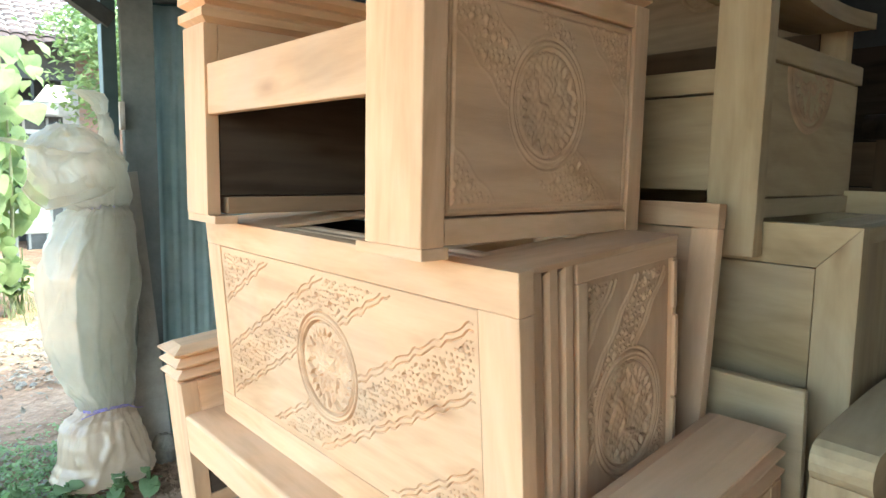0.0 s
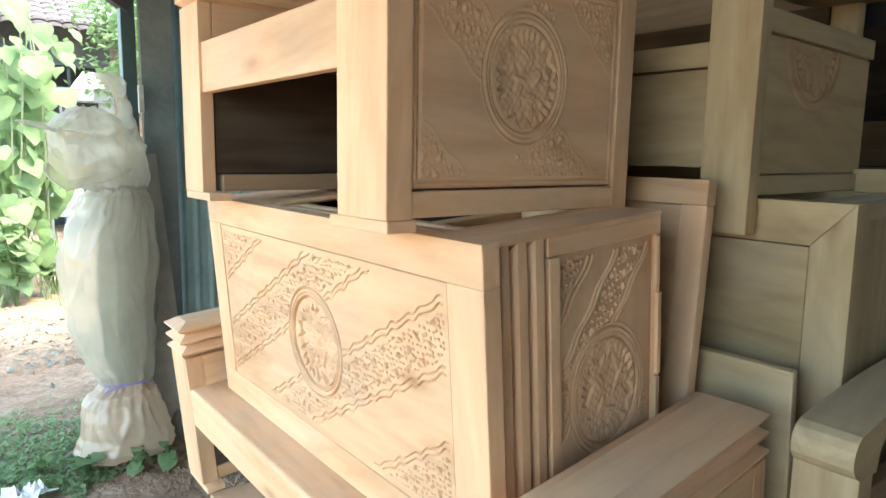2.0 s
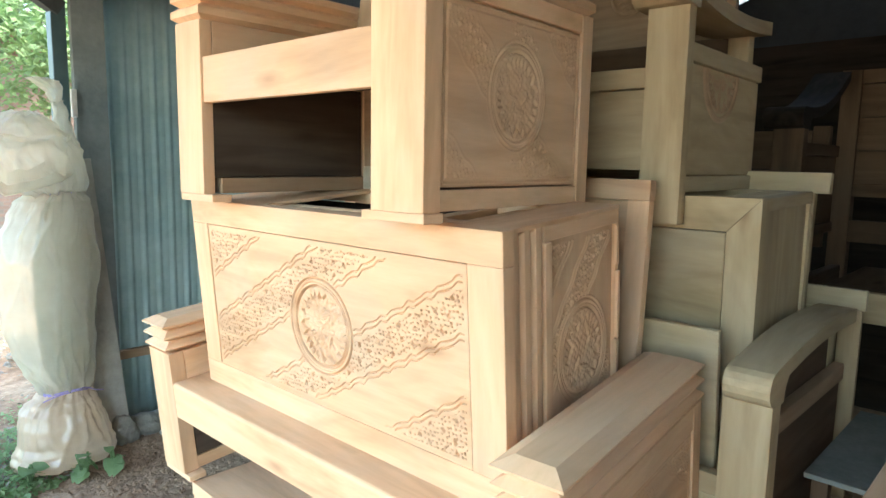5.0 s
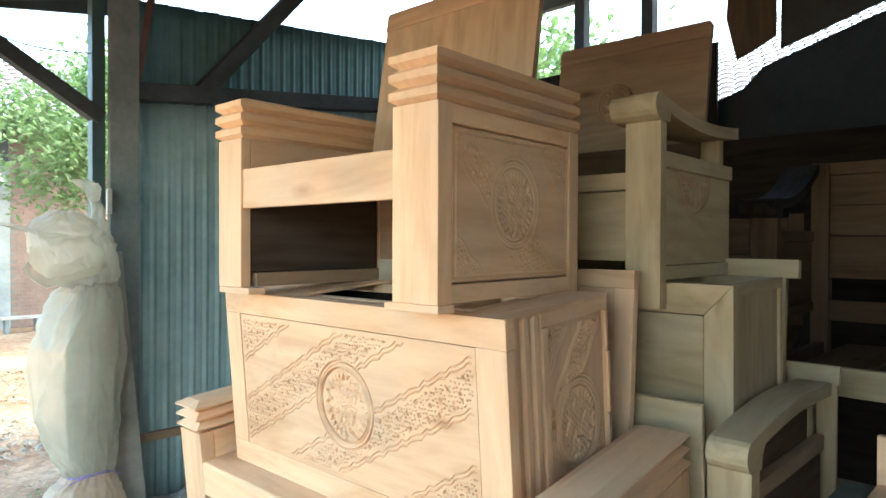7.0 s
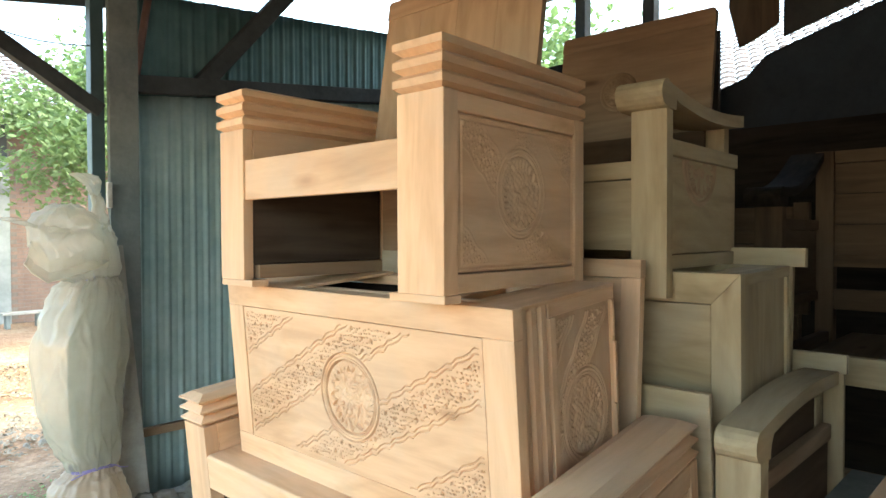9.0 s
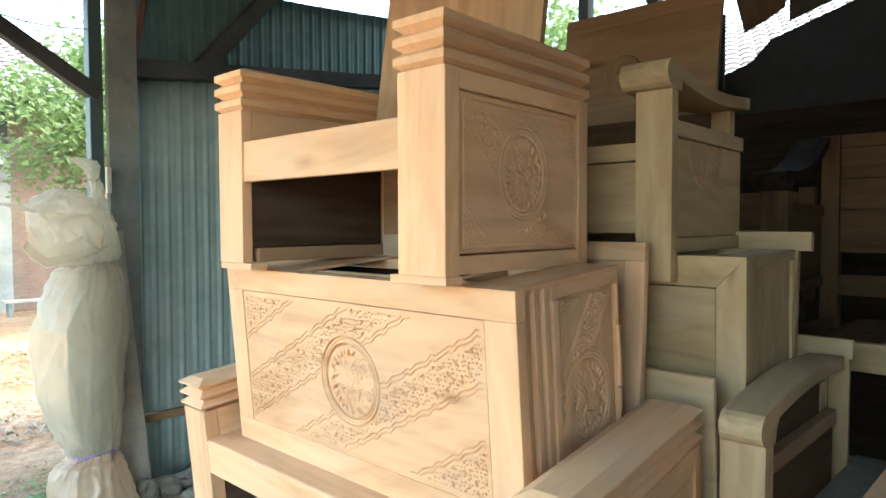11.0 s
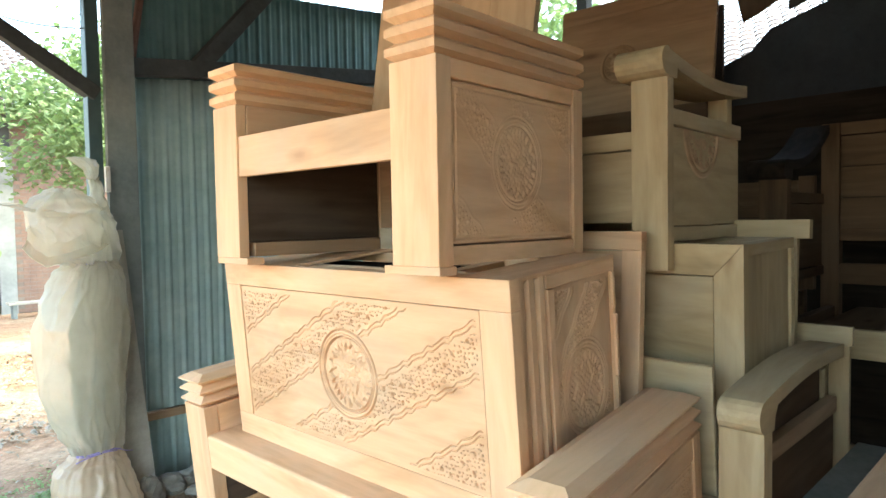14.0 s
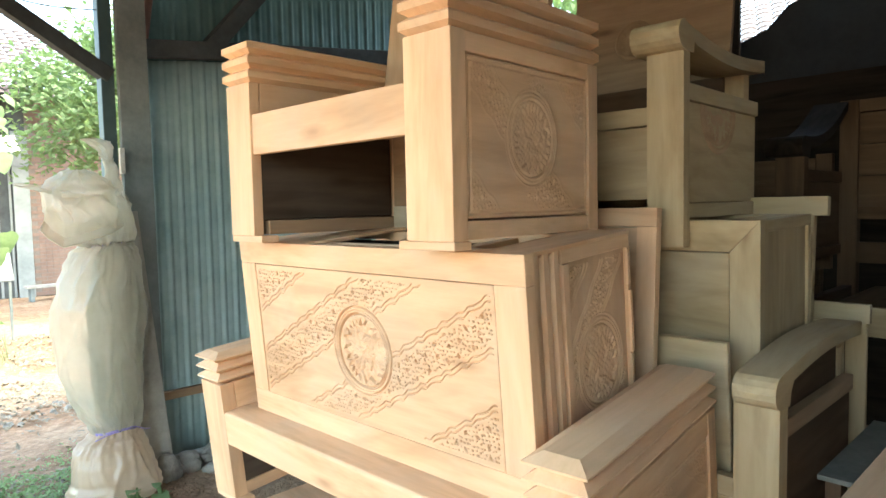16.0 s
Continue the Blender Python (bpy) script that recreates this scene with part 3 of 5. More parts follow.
def step_chair(name, m, width, depth, label, category, backrest, base=0.0, rail=(0.265, 0.385), seat=0.36, splay=0.0, cap_rise=0.043, cap_z=0.482):
    """Armchair or settee with box arms under stepped caps. Front at x = 0, right arm at y = 0, feet at z = 0."""
    t = thing(name, m, label, category)
    aw = 0.145
    for side in ("right", "left"):
        y0, y1 = (0.0, aw) if side == "right" else (width - aw, width)
        outer = y0 if side == "right" else y1
        s = 1 if side == "right" else -1
        q = pose(0, 0, 0, 0, 0, splay) if side == "right" else Matrix()
        slim = 0.01 if backrest and s < 0 else 0.0
        plank("front_post", (0.0, y0 + slim, base + 0.02), (0.05 - 1.6 * slim, y1, cap_z), t, None, 0.003, "", q)
        plank("rear_post", (depth - 0.05, y0, base + 0.02), (depth, y1, cap_z), t, None, 0.003, "", q)
        plank("top_rail", (0.05, y0 + 0.002 + 1.3 * slim, 0.437), (depth - 0.05, y1 - 0.002, cap_z - 0.001), t, None, 0.003, "", q)
        # left rail inside the opening is darker wood, for the shade there
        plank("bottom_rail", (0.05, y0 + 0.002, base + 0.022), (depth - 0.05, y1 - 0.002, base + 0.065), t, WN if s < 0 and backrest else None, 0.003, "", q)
        inner = outer + s * (aw - 0.02 - slim)
        plank("inner_panel", (0.052 - 1.6 * slim, inner + s * 0.017, seat), (depth - 0.05, inner + s * 0.022, cap_z - 0.001), t, None, 0.001, "", q)
        # lining tones are darkened to stand for shade inside the arms
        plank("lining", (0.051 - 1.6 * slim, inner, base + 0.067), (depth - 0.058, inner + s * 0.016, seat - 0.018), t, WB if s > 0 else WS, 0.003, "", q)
        length = depth - 0.10
        if side == "right":
            mm = axes((0.053, 0.004, base + 0.069), ((length - 0.006) / 0.565, 0, 0), (0, 0, (0.365 - base) / 0.37), (0, -1, 0))
            carved("carved_panel", 0.565, 0.37, carve_arm, 0.0026, q @ mm, W["x"], t, "carved with a beaded band and round medallion")
        else:
            plank("outer_panel", (0.05, outer - 0.03, 0.065), (depth - 0.05, outer - 0.01, 0.437), t)
        cap = stepped(-0.004, depth, y0, y1, cap_z, 3, cap_rise, 0.005, 0.013 if backrest else 0.021, (0.28, 0.70) if backrest else (0.40, 0.54))
        bmesh.ops.transform(cap, matrix=q, verts=cap.verts)
        part("arm_cap", cap, W["x"], t, "three-tiered moulded arm cap")
        for fx in (0.0, depth - 0.06):
            plank("foot", (fx + 0.002, y0 + (0.0 if s > 0 else -0.03), base), (fx + 0.06, y1 + (0.03 if s > 0 else 0.0), base + 0.02), t, None, 0.003, "", q)
    if seat < 0.38:
        plank("front_rail", (0.006, aw, rail[0]), (0.033, width - aw + 0.01, rail[1]), t)
    else:
        # seat and front rail glued up as one board with a rounded nose
        prof = [(0.001, rail[0]), (0.04, rail[0]), (0.045, seat - 0.03), (depth - 0.06, seat - 0.03), (depth - 0.06, seat)]
        prof += [(0.012 - 0.011 * math.sin(math.pi / 2 * k / 6), seat - 0.011 + 0.011 * math.cos(math.pi / 2 * k / 6)) for k in range(7)]
        bm = bmesh.new()
        f0, f1 = ([bm.verts.new((x, y, z)) for x, z in prof] for y in (aw + 0.001, width - aw - 0.001))
        bm.faces.new(f0)
        bm.faces.new(f1[::-1])
        for k in range(len(prof)):
            bm.faces.new((f0[k], f1[k], f1[(k + 1) % len(prof)], f0[(k + 1) % len(prof)]))
        bmesh.ops.recalc_face_normals(bm, faces=bm.faces)
        part("seat_board", bm, W["y"], t, "broad seat board with a rounded front edge")
    plank("rear_rail", (depth - 0.062, aw, base + 0.02), (depth - 0.01, width - aw, base + 0.10), t, WG)
    # brown back board and near-black seat stand for shade under the seat
    plank("back_board", (depth - 0.058, aw, base + 0.10), (depth - 0.04, width - aw, 0.40), t, WN)
    if seat < 0.38:
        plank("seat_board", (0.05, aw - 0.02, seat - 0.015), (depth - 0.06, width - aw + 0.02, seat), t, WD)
    if backrest:
        tilt = Matrix.Translation((depth - 0.15, 0, 0.36)) @ pose(0, 0, 0, 0, 9, 0)
        y0, y1 = aw - 0.036, width - aw - 0.037
        # back board toned darker than the raw wood, standing for shade under the roof
        leaning_board(t, tilt, y0, y1, 0.64, WK)
        bm = bmesh.new()
        mid = (y0 + y1) / 2
        for s_ in (-1, 1):
            cord(bm, [tilt @ Vector((0.001, mid - 0.16 + s_ * (0.012 + 0.03 * math.sin(f * 4.4)), 0.17 + 0.11 * f)) for f in [k / 14 for k in range(15)]], 0.0035)
        part("carved_curl", bm, W["z"], t)
    return t


def framed(t, x, y0, y1, z0, z1, stile, rail, thick, kind=None, lean=0.0, cap=0.0):
    """A frame of stiles and rails with a recessed panel, in a plane of constant x."""
    turn = Matrix.Translation((x, 0, z0)) @ pose(0, 0, 0, 0, lean, 0)
    h = z1 - z0
    plank("stile", (0, y0, 0), (thick, y0 + stile, h - rail), t, kind, 0.003, "", turn)
    plank("stile", (0, y1 - stile, 0), (thick, y1, h - rail), t, kind, 0.003, "", turn)
    plank("top_rail", (-0.002, y0 - cap, h - rail), (thick + 0.002, y1 + cap, h), t, kind, 0.003, "", turn)
    plank("bottom_rail", (0.001, y0 + stile, 0), (thick - 0.001, y1 - stile, rail), t, kind, 0.003, "", turn)
    plank("panel", (0.018, y0 + stile + 0.004, rail), (0.028, y1 - stile - 0.004, h - rail - 0.003), t, kind, 0.0, "", turn)


def box_table(name, m, length, width, height, label, carving, left=0.088, right=0.105, near=0.072, far=0.09, kind=None):
    """A box-sided coffee table: x across, y along, z up. The top is a frame round a panel."""
    t = thing(name, m, label, "coffee table")
    z = height
    fr = 0.036
    if carving:
        plank("top_rail", (width - near, 0, z - fr), (width, length, z), t, kind)
        plank("top_rail", (0, 0, z - fr), (far, length, z), t, kind)
        plank("top_stile", (far, 0, z - fr), (width - near, right, z), t, kind)
        plank("top_stile", (far, length - left, z - fr), (width - near, length, z), t, kind)
    else:
        xa, xb, ya, yb = far, width - near, right, length - left
        for nm, ax, quad in (("top_rail", "y", ((width, 0), (width, length), (xb, yb), (xb, ya))), ("top_rail", "y", ((0, length), (0, 0), (xa, ya), (xa, yb))),
                             ("top_stile", "x", ((0, 0), (width, 0), (xb, ya), (xa, ya))), ("top_stile", "x", ((width, length), (0, length), (xa, yb), (xb, yb)))):
            bm = bmesh.new()
            cx, cy = sum(q[0] for q in quad) / 4, sum(q[1] for q in quad) / 4
            pts = [(q[0] + (0.0004 if q[0] < cx else -0.0004) * (nm == "top_stile"), q[1] + (0.0004 if q[1] < cy else -0.0004) * (nm == "top_rail")) for q in quad]
            lo, hi = [bm.verts.new((*q, z - fr)) for q in pts], [bm.verts.new((*q, z)) for q in pts]
            bm.faces.new(lo[::-1])
            bm.faces.new(hi)
            for k in range(4):
                bm.faces.new((lo[k], lo[(k + 1) % 4], hi[(k + 1) % 4], hi[k]))
            bmesh.ops.recalc_face_normals(bm, faces=bm.faces)
            bmesh.ops.bevel(bm, geom=list(bm.edges), offset=0.001, segments=1, affect="EDGES")
            part(nm, bm, (kind or W)[ax], t)
    pl, ph, gap = length - left - right - 0.007, width - near - far - 0.0035, 0.0035
    if carving:
        mm = axes((far, length - left - gap, z - 0.003), (0, -pl / 1.065, 0), (ph / 0.452, 0, 0), (0, 0, 1))
        carved("carved_top", 1.065, 0.452, carve_top, 0.0012, mm, W["y"], t, "carved with pitted diagonal bands and a round medallion")
    else:
        plank("top_panel", (far + gap, right + gap, z - 0.03), (width - near - gap, length - left - gap, z - 0.006), t, kind)
        # added near-black backing darkens the gap round the panel, as shade
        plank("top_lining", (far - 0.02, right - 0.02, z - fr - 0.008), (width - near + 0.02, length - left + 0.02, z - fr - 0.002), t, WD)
    i = 0.012
    b = z - fr - 0.118
    if carving:
        part("edge_moulding", stepped_down(i, width - i, i, length - i, z - fr), W["x"], t, "three-tiered edge moulding")
    else:
        b, i = z - fr, 0.003
    for y, s in ((i, 1), (length - i, -1)):
        plank("end_stile", (i, min(y, y + s * 0.04), 0.0), (i + 0.035, max(y, y + s * 0.04), b), t, kind)
        plank("end_stile", (width - i - 0.035, min(y, y + s * 0.04), 0.0), (width - i, max(y, y + s * 0.04), b), t, kind)
        plank("end_rail", (i + 0.035, min(y, y + s * 0.03), 0.0), (width - i - 0.035, max(y, y + s * 0.03), 0.014 if carving else 0.03), t, kind)
        if s > 0 and carving:
            for x0, x1, z0 in ((width - 0.145, width - 0.05, 0.013), (width - 0.33, width - 0.162, 0.006), (width - 0.5, width - 0.335, 0.009)):
                plank("edge_strip", (x0, y - 0.009, z0), (x1, y - 0.0005, z0 + 0.012), t, kind, 0.003)
        if s > 0:
            # added near-black board stands for the shaded hollow inside the table
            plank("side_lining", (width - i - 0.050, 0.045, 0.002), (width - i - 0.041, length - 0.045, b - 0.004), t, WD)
        if carving:
            wide = 0.137 if s > 0 else 0.34
            plank("side_board", (width - 0.0118, min(y - s * 0.004, y + s * wide), 0.004), (width - 0.002, max(y - s * 0.004, y + s * wide), z - fr - 0.001), t, kind, 0.002)
        elif s > 0:
            plank("side_board", (width - i - 0.028, y + 0.042, 0.012), (width - i - 0.0005, y + 0.125, b - 0.004), t, kind)
        if carving:
            for f in (0.21, 0.33) if s > 0 else ():
                plank("slat", (width - i - 0.04, min(y + s * f, y + s * (f + 0.045)), 0.05), (width - i - 0.012, max(y + s * f, y + s * (f + 0.045)), b - 0.004), t, kind)
        if s > 0 and carving:
            w = width - 2 * i - 0.07
            mm = axes((i + 0.035, y + 0.010, b - 0.031), (0, 0, -(b - 0.047) / 0.297), (w / 0.475, 0, 0), (0, -1, 0))
            plank("end_post", (i + 0.036, y - 0.002, b - 0.028), (width - i - 0.036, y + 0.03, b - 0.002), t, kind)
            carved("carved_end", 0.297, 0.475, carve_side, 0.002, mm, W["x"], t, "end panel carved with a large round medallion")
        else:
            plank("end_panel", (i + 0.035, min(y + s * 0.008, y + s * 0.022), 0.03), (width - i - 0.035, max(y + s * 0.008, y + s * 0.022), b), t, kind)
    plank("long_panel", (i, 0.06, 0.05), (i + 0.02, length - 0.06, b), t, kind)
    plank("long_rail", (width - i - 0.03, 0.045, 0.0), (width - i, length - 0.045, 0.05), t, kind)
    return t


def stepped_down(x0, x1, y0, y1, z):
    rings = []
    for k in range(3):
        b = z - 0.118 + k * 0.0393
        rings += [(x0 + 0.014, x1 - 0.014, y0 + 0.014, y1 - 0.014, b), (x0, x1, y0, y1, b + 0.010), (x0, x1, y0, y1, b + 0.029)]
    rings.append((x0 + 0.012, x1 - 0.012, y0 + 0.012, y1 - 0.012, z))
    return loft_rect(rings)


def scroll_chair(name, m, width, depth, post, label, category, low, high, rail, bow=0.025, rise=0.04, group="", kind=None, over=0.03, thick=0.06, heel=0.0):
    """Armchair or settee with rolled arms. Front at x = 0, right arm at y = 0, feet at z = 0."""
    t = thing(name, m, label, category, group)
    aw = 0.115
    for y0 in (0.0, width - aw):
        plank("front_post", (0.0, y0, 0.0), (thick, y0 + aw, post), t, kind)
        plank("rear_post", (depth - 0.05, y0 + 0.045, heel), (depth, y0 + aw, post + 0.0), t, kind)
        # settee recess and side boards darkened in colour, partly for the shade there
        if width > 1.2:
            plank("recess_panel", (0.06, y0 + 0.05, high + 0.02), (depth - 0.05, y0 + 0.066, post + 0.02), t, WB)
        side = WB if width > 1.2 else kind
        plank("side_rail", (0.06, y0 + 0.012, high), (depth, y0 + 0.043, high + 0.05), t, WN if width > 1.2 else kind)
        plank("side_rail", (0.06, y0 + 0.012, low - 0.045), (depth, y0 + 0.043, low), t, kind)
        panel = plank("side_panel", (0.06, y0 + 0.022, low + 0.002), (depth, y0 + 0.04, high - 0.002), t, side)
        if y0 == 0.0 and kind is W2 and width < 1.2:
            mm = axes((0.06 + 0.26, 0.0205, high - 0.003), (1, 0, 0), (0, 0, 1), (0, -1, 0))
            part("half_medallion", carved_disc(0.155, 1.2, 0.006, mm), WK["x"], panel, "carved half medallion of darker wood", True)
        # rolled arm: a bent board that ends in a thick roll
        bm = bmesh.new()
        prof_top, prof_low = [], []
        n = 20
        for k in range(n + 1):
            f = k / n
            x = -0.03 + (depth + 0.04) * f
            zt = post + 0.045 + rise * f + bow * math.sin(math.pi * f)
            prof_top.append((x, zt))
            prof_low.append((x, zt - 0.042))
        nose = []
        for k in range(9):
            a = math.pi / 2 + math.pi * k / 8
            nose.append((-0.005 + 0.045 * math.cos(a), post + 0.005 + 0.043 * math.sin(a)))
        prof = prof_top[1:][::-1] + nose + [(0.055, post - 0.04), (0.062, post - 0.005)] + prof_low[3:]
        ya, yb = y0 - 0.006, y0 + aw + over
        f0 = [bm.verts.new((x, ya, z)) for x, z in prof]
        f1 = [bm.verts.new((x, yb, z)) for x, z in prof]
        bm.faces.new(f0)
        bm.faces.new(f1[::-1])
        for k in range(len(prof)):
            bm.faces.new((f0[k], f1[k], f1[(k + 1) % len(prof)], f0[(k + 1) % len(prof)]))
        bmesh.ops.recalc_face_normals(bm, faces=bm.faces)
        # arms of the dark-corner chair go near-black, shade in the colour
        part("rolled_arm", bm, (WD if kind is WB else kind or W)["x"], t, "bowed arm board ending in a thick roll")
    plank("front_rail", (0.02, aw, rail), (0.055, width - aw, rail + 0.055), t, kind)
    plank("front_apron", (0.028, aw, low + (0.014 if heel else -0.008)), (0.05, width - aw, rail - 0.004), t, kind)
    plank("seat_board", (0.055, aw, rail + 0.0), (depth - 0.06, width - aw, rail + 0.02), t, kind)
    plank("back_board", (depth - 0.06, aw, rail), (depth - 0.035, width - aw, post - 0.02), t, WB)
    plank("rear_rail", (depth - 0.05, aw, heel), (depth - 0.01, width - aw, heel + 0.09), t, kind)
    return t


# front stack: low table, settee, coffee table on its side, armchair on top
def low_table():
    t = thing("low_table", pose(0.775, 0.60, 0.0), "low raw wood table under the settee", "table")
    plank("tabletop", (0.0, 0.0, 0.412), (0.62, 1.345, 0.454), t)
    for x in (0.003, 0.547):
        for y in (0.003, 1.272):
            plank("leg", (x, y, 0.0), (x + 0.07, y + 0.07, 0.412), t)
    for x in (0.012, 0.58):
        plank("long_rail", (x, 0.073, 0.33), (x + 0.025, 1.272, 0.412), t)
    for y in (0.012, 1.308):
        plank("side_rail", (0.073, y, 0.33), (0.547, y + 0.025, 0.412), t)


low_table()
settee = step_chair("settee", pose(0.797, 0.470, 0.405, 0, -5.5, 1.2), 1.636, 0.67, "raw unpainted wooden settee with stepped arm caps, under a table", "settee", False, 0.055, (0.285, 0.383), 0.402, 2.6, 0.037, 0.50)
framed(settee, 0.655, 0.21, 1.45, 0.41, 1.035, 0.062, 0.055, 0.03, None, 9)
plank("back_panel", (0.766, 0.03, 0.1), (0.79, 1.64, 0.648), settee, W2, 0.008)

table_pose = Matrix.Translation((1.319, 0.676, 0.845)) @ pose(0, 0, 0, 0, -4.5, 1.1) @ axes((0, 0, 0), (0, 0, 1), (0, 1, 0), (-1, 0, 0))
box_table("coffee_table", table_pose, 1.230, 0.603, 0.47, "raw wooden coffee table with carved top, standing on its side", True, 0.088, 0.0915, 0.072, 0.082)
step_chair("armchair", pose(0.708, 0.782, 1.418, 0, 0, 1.7), 0.962, 0.62, "raw wooden armchair with stepped arm caps and carved sides", "armchair", True, splay=1.3)

# second stack behind it
settee2 = scroll_chair("settee", pose(1.42, 0.352, 0.42), 1.62, 0.71, 0.61, "raw wooden settee with rolled arms, behind the front stack", "settee", 0.10, 0.47, 0.30, 0.025, 0.04, "", W2, -0.015)
framed(settee2, 0.72, 0.15, 1.45, 0.4, 1.105, 0.05, 0.066, 0.03, W2, 4, 0.04)
plank("back_rail", (0.775, -0.017, 0.677), (0.80, 1.63, 0.742), settee2, W2)
plank("back_stile", (0.778, -0.008, 0.06), (0.799, 0.055, 0.677), settee2, W2)
plank("back_panel", (0.783, 0.06, 0.1), (0.797, 1.6, 0.677), settee2, W2)
table2 = Matrix.Translation((2.075, 0.472, 0.84)) @ pose(0, 0, 0, 0, -1.5, 0) @ axes((0, 0, 0), (0, 0, 1), (0, 1, 0), (-1, 0, 0))
box_table("coffee_table", table2, 1.25, 0.63, 0.45, "plain raw wooden coffee table standing on its side", False, 0.086, 0.086, 0.092, 0.10, W2)
armchair2 = scroll_chair("armchair", pose(1.552, 0.668, 1.379, 0, 0, 2.3), 0.95, 0.675, 0.612, "raw wooden armchair with rolled arms, stacked on a table", "armchair", 0.13, 0.44, 0.37, -0.03, -0.02, "", W2, 0.03, 0.045, 0.088)
leaning_board(armchair2, Matrix.Translation((0.60, 0, 0.36)) @ pose(0, 0, 0, 0, 9, 0), 0.108, 0.79, 0.73, WN, 1)
part("carved_disc", carved_disc(0.085, 3.1, 0.006, axes((0.668, 0.50, 0.80), (0, -1, 0), (0.156, 0, 0.988), (-0.988, 0, 0.156)), 0.0), WN["z"], armchair2, "round carved disc on the back board", True)


# third row, in the dark; its brown and near-black woods carry that shade
scroll_chair("armchair", pose(2.72, 0.70, 1.17), 0.95, 0.60, 0.56, "brown wooden armchair with rolled arms, darkened for the corner's shade", "armchair", 0.12, 0.42, 0.36, -0.06, 0.20, "", WB)


def crate(name, x0, x1, y0, y1, z, label):
    t = thing(name, pose(x0, y0, 0), label, "stand")
    w, d = y1 - y0, x1 - x0
    for x in (0.0, d - 0.06):
        for y in (0.0, w - 0.06):
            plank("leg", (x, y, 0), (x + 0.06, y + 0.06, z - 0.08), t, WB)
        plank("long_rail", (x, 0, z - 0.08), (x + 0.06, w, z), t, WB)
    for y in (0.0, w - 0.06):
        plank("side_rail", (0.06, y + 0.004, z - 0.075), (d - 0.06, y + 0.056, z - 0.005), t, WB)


crate("trestle", 2.7, 3.3, 0.78, 1.7, 1.17, "rough timber trestle under the stacked armchair")


def daybed():
    t = thing("daybed", pose(2.55, -1.55, 0.0), "brown wooden daybed with a panelled back, darkened for shade", "daybed")
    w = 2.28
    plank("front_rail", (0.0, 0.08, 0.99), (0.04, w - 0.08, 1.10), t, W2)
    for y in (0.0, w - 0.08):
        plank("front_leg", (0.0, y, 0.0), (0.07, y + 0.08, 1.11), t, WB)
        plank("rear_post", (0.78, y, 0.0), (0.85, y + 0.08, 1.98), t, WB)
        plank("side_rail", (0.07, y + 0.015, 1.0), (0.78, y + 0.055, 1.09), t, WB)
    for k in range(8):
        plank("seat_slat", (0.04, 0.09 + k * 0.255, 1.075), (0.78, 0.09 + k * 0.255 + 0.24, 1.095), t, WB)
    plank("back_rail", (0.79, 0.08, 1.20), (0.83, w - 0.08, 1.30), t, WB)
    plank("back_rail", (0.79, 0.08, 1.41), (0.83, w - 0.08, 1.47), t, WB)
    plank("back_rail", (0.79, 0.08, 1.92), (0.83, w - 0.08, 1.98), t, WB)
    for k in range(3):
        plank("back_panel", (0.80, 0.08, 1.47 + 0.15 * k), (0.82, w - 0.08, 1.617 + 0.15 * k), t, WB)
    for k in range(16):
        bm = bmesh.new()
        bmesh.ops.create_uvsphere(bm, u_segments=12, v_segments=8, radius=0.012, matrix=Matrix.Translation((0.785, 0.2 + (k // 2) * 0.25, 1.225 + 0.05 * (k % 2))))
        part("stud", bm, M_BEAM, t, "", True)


daybed()


def low_bench():
    t = thing("bench", pose(0.92, -1.25, 0.42), "raw wooden bench with a flat plank seat", "bench")
    for k in range(3):
        plank("seat_plank", (0.0, k * 0.455, 0.535), (0.68, k * 0.455 + 0.452, 0.56), t)
    plank("back_board", (0.68, 0.0, 0.40), (0.705, 1.365, 0.68), t)
    plank("front_rail", (0.02, 0.02, 0.44), (0.05, 1.345, 0.535), t)
    for x in (0.02, 0.62):
        for y in (0.02, 1.285):
            plank("leg", (x, y, 0.0), (x + 0.06, y + 0.06, 0.44), t)
        plank("foot_rail", (x, 0.08, 0.06), (x + 0.05, 1.285, 0.12), t)
    plank("side_rail", (0.05, 1.325, 0.46), (0.66, 1.35, 0.53), t)


low_bench()
crate("trestle", 0.92, 1.62, -1.25, 0.11, 0.42, "rough timber trestle under the bench")
crate("trestle", 1.42, 2.17, 0.34, 1.95, 0.42, "rough timber trestle under the rear settee")

# ---- tied plastic bundle ----
def smooth_rows(table, sub):
    """Rows eased between the rows of a small table."""
    out = []
    for a, b in zip(table, table[1:]):
        for k in range(sub):
            f = k / sub
            g = f * f * (3 - 2 * f)
            out.append([a[0] + (b[0] - a[0]) * f] + [p + (q - p) * g for p, q in zip(a[1:], b[1:])])
    return out + [list(table[-1])]


def ridged(x, y, z):
    return 1 - abs(noise.noise(Vector((x, y, z)))) * 2


def creases(x, y, z):
    """How near a point lies to the border of a crumpled facet, and how deep it lies in the facet."""
    d = noise.voronoi(Vector((x, y, z)))[0]
    return math.exp(-(d[1] - d[0]) / 0.14), d[0]


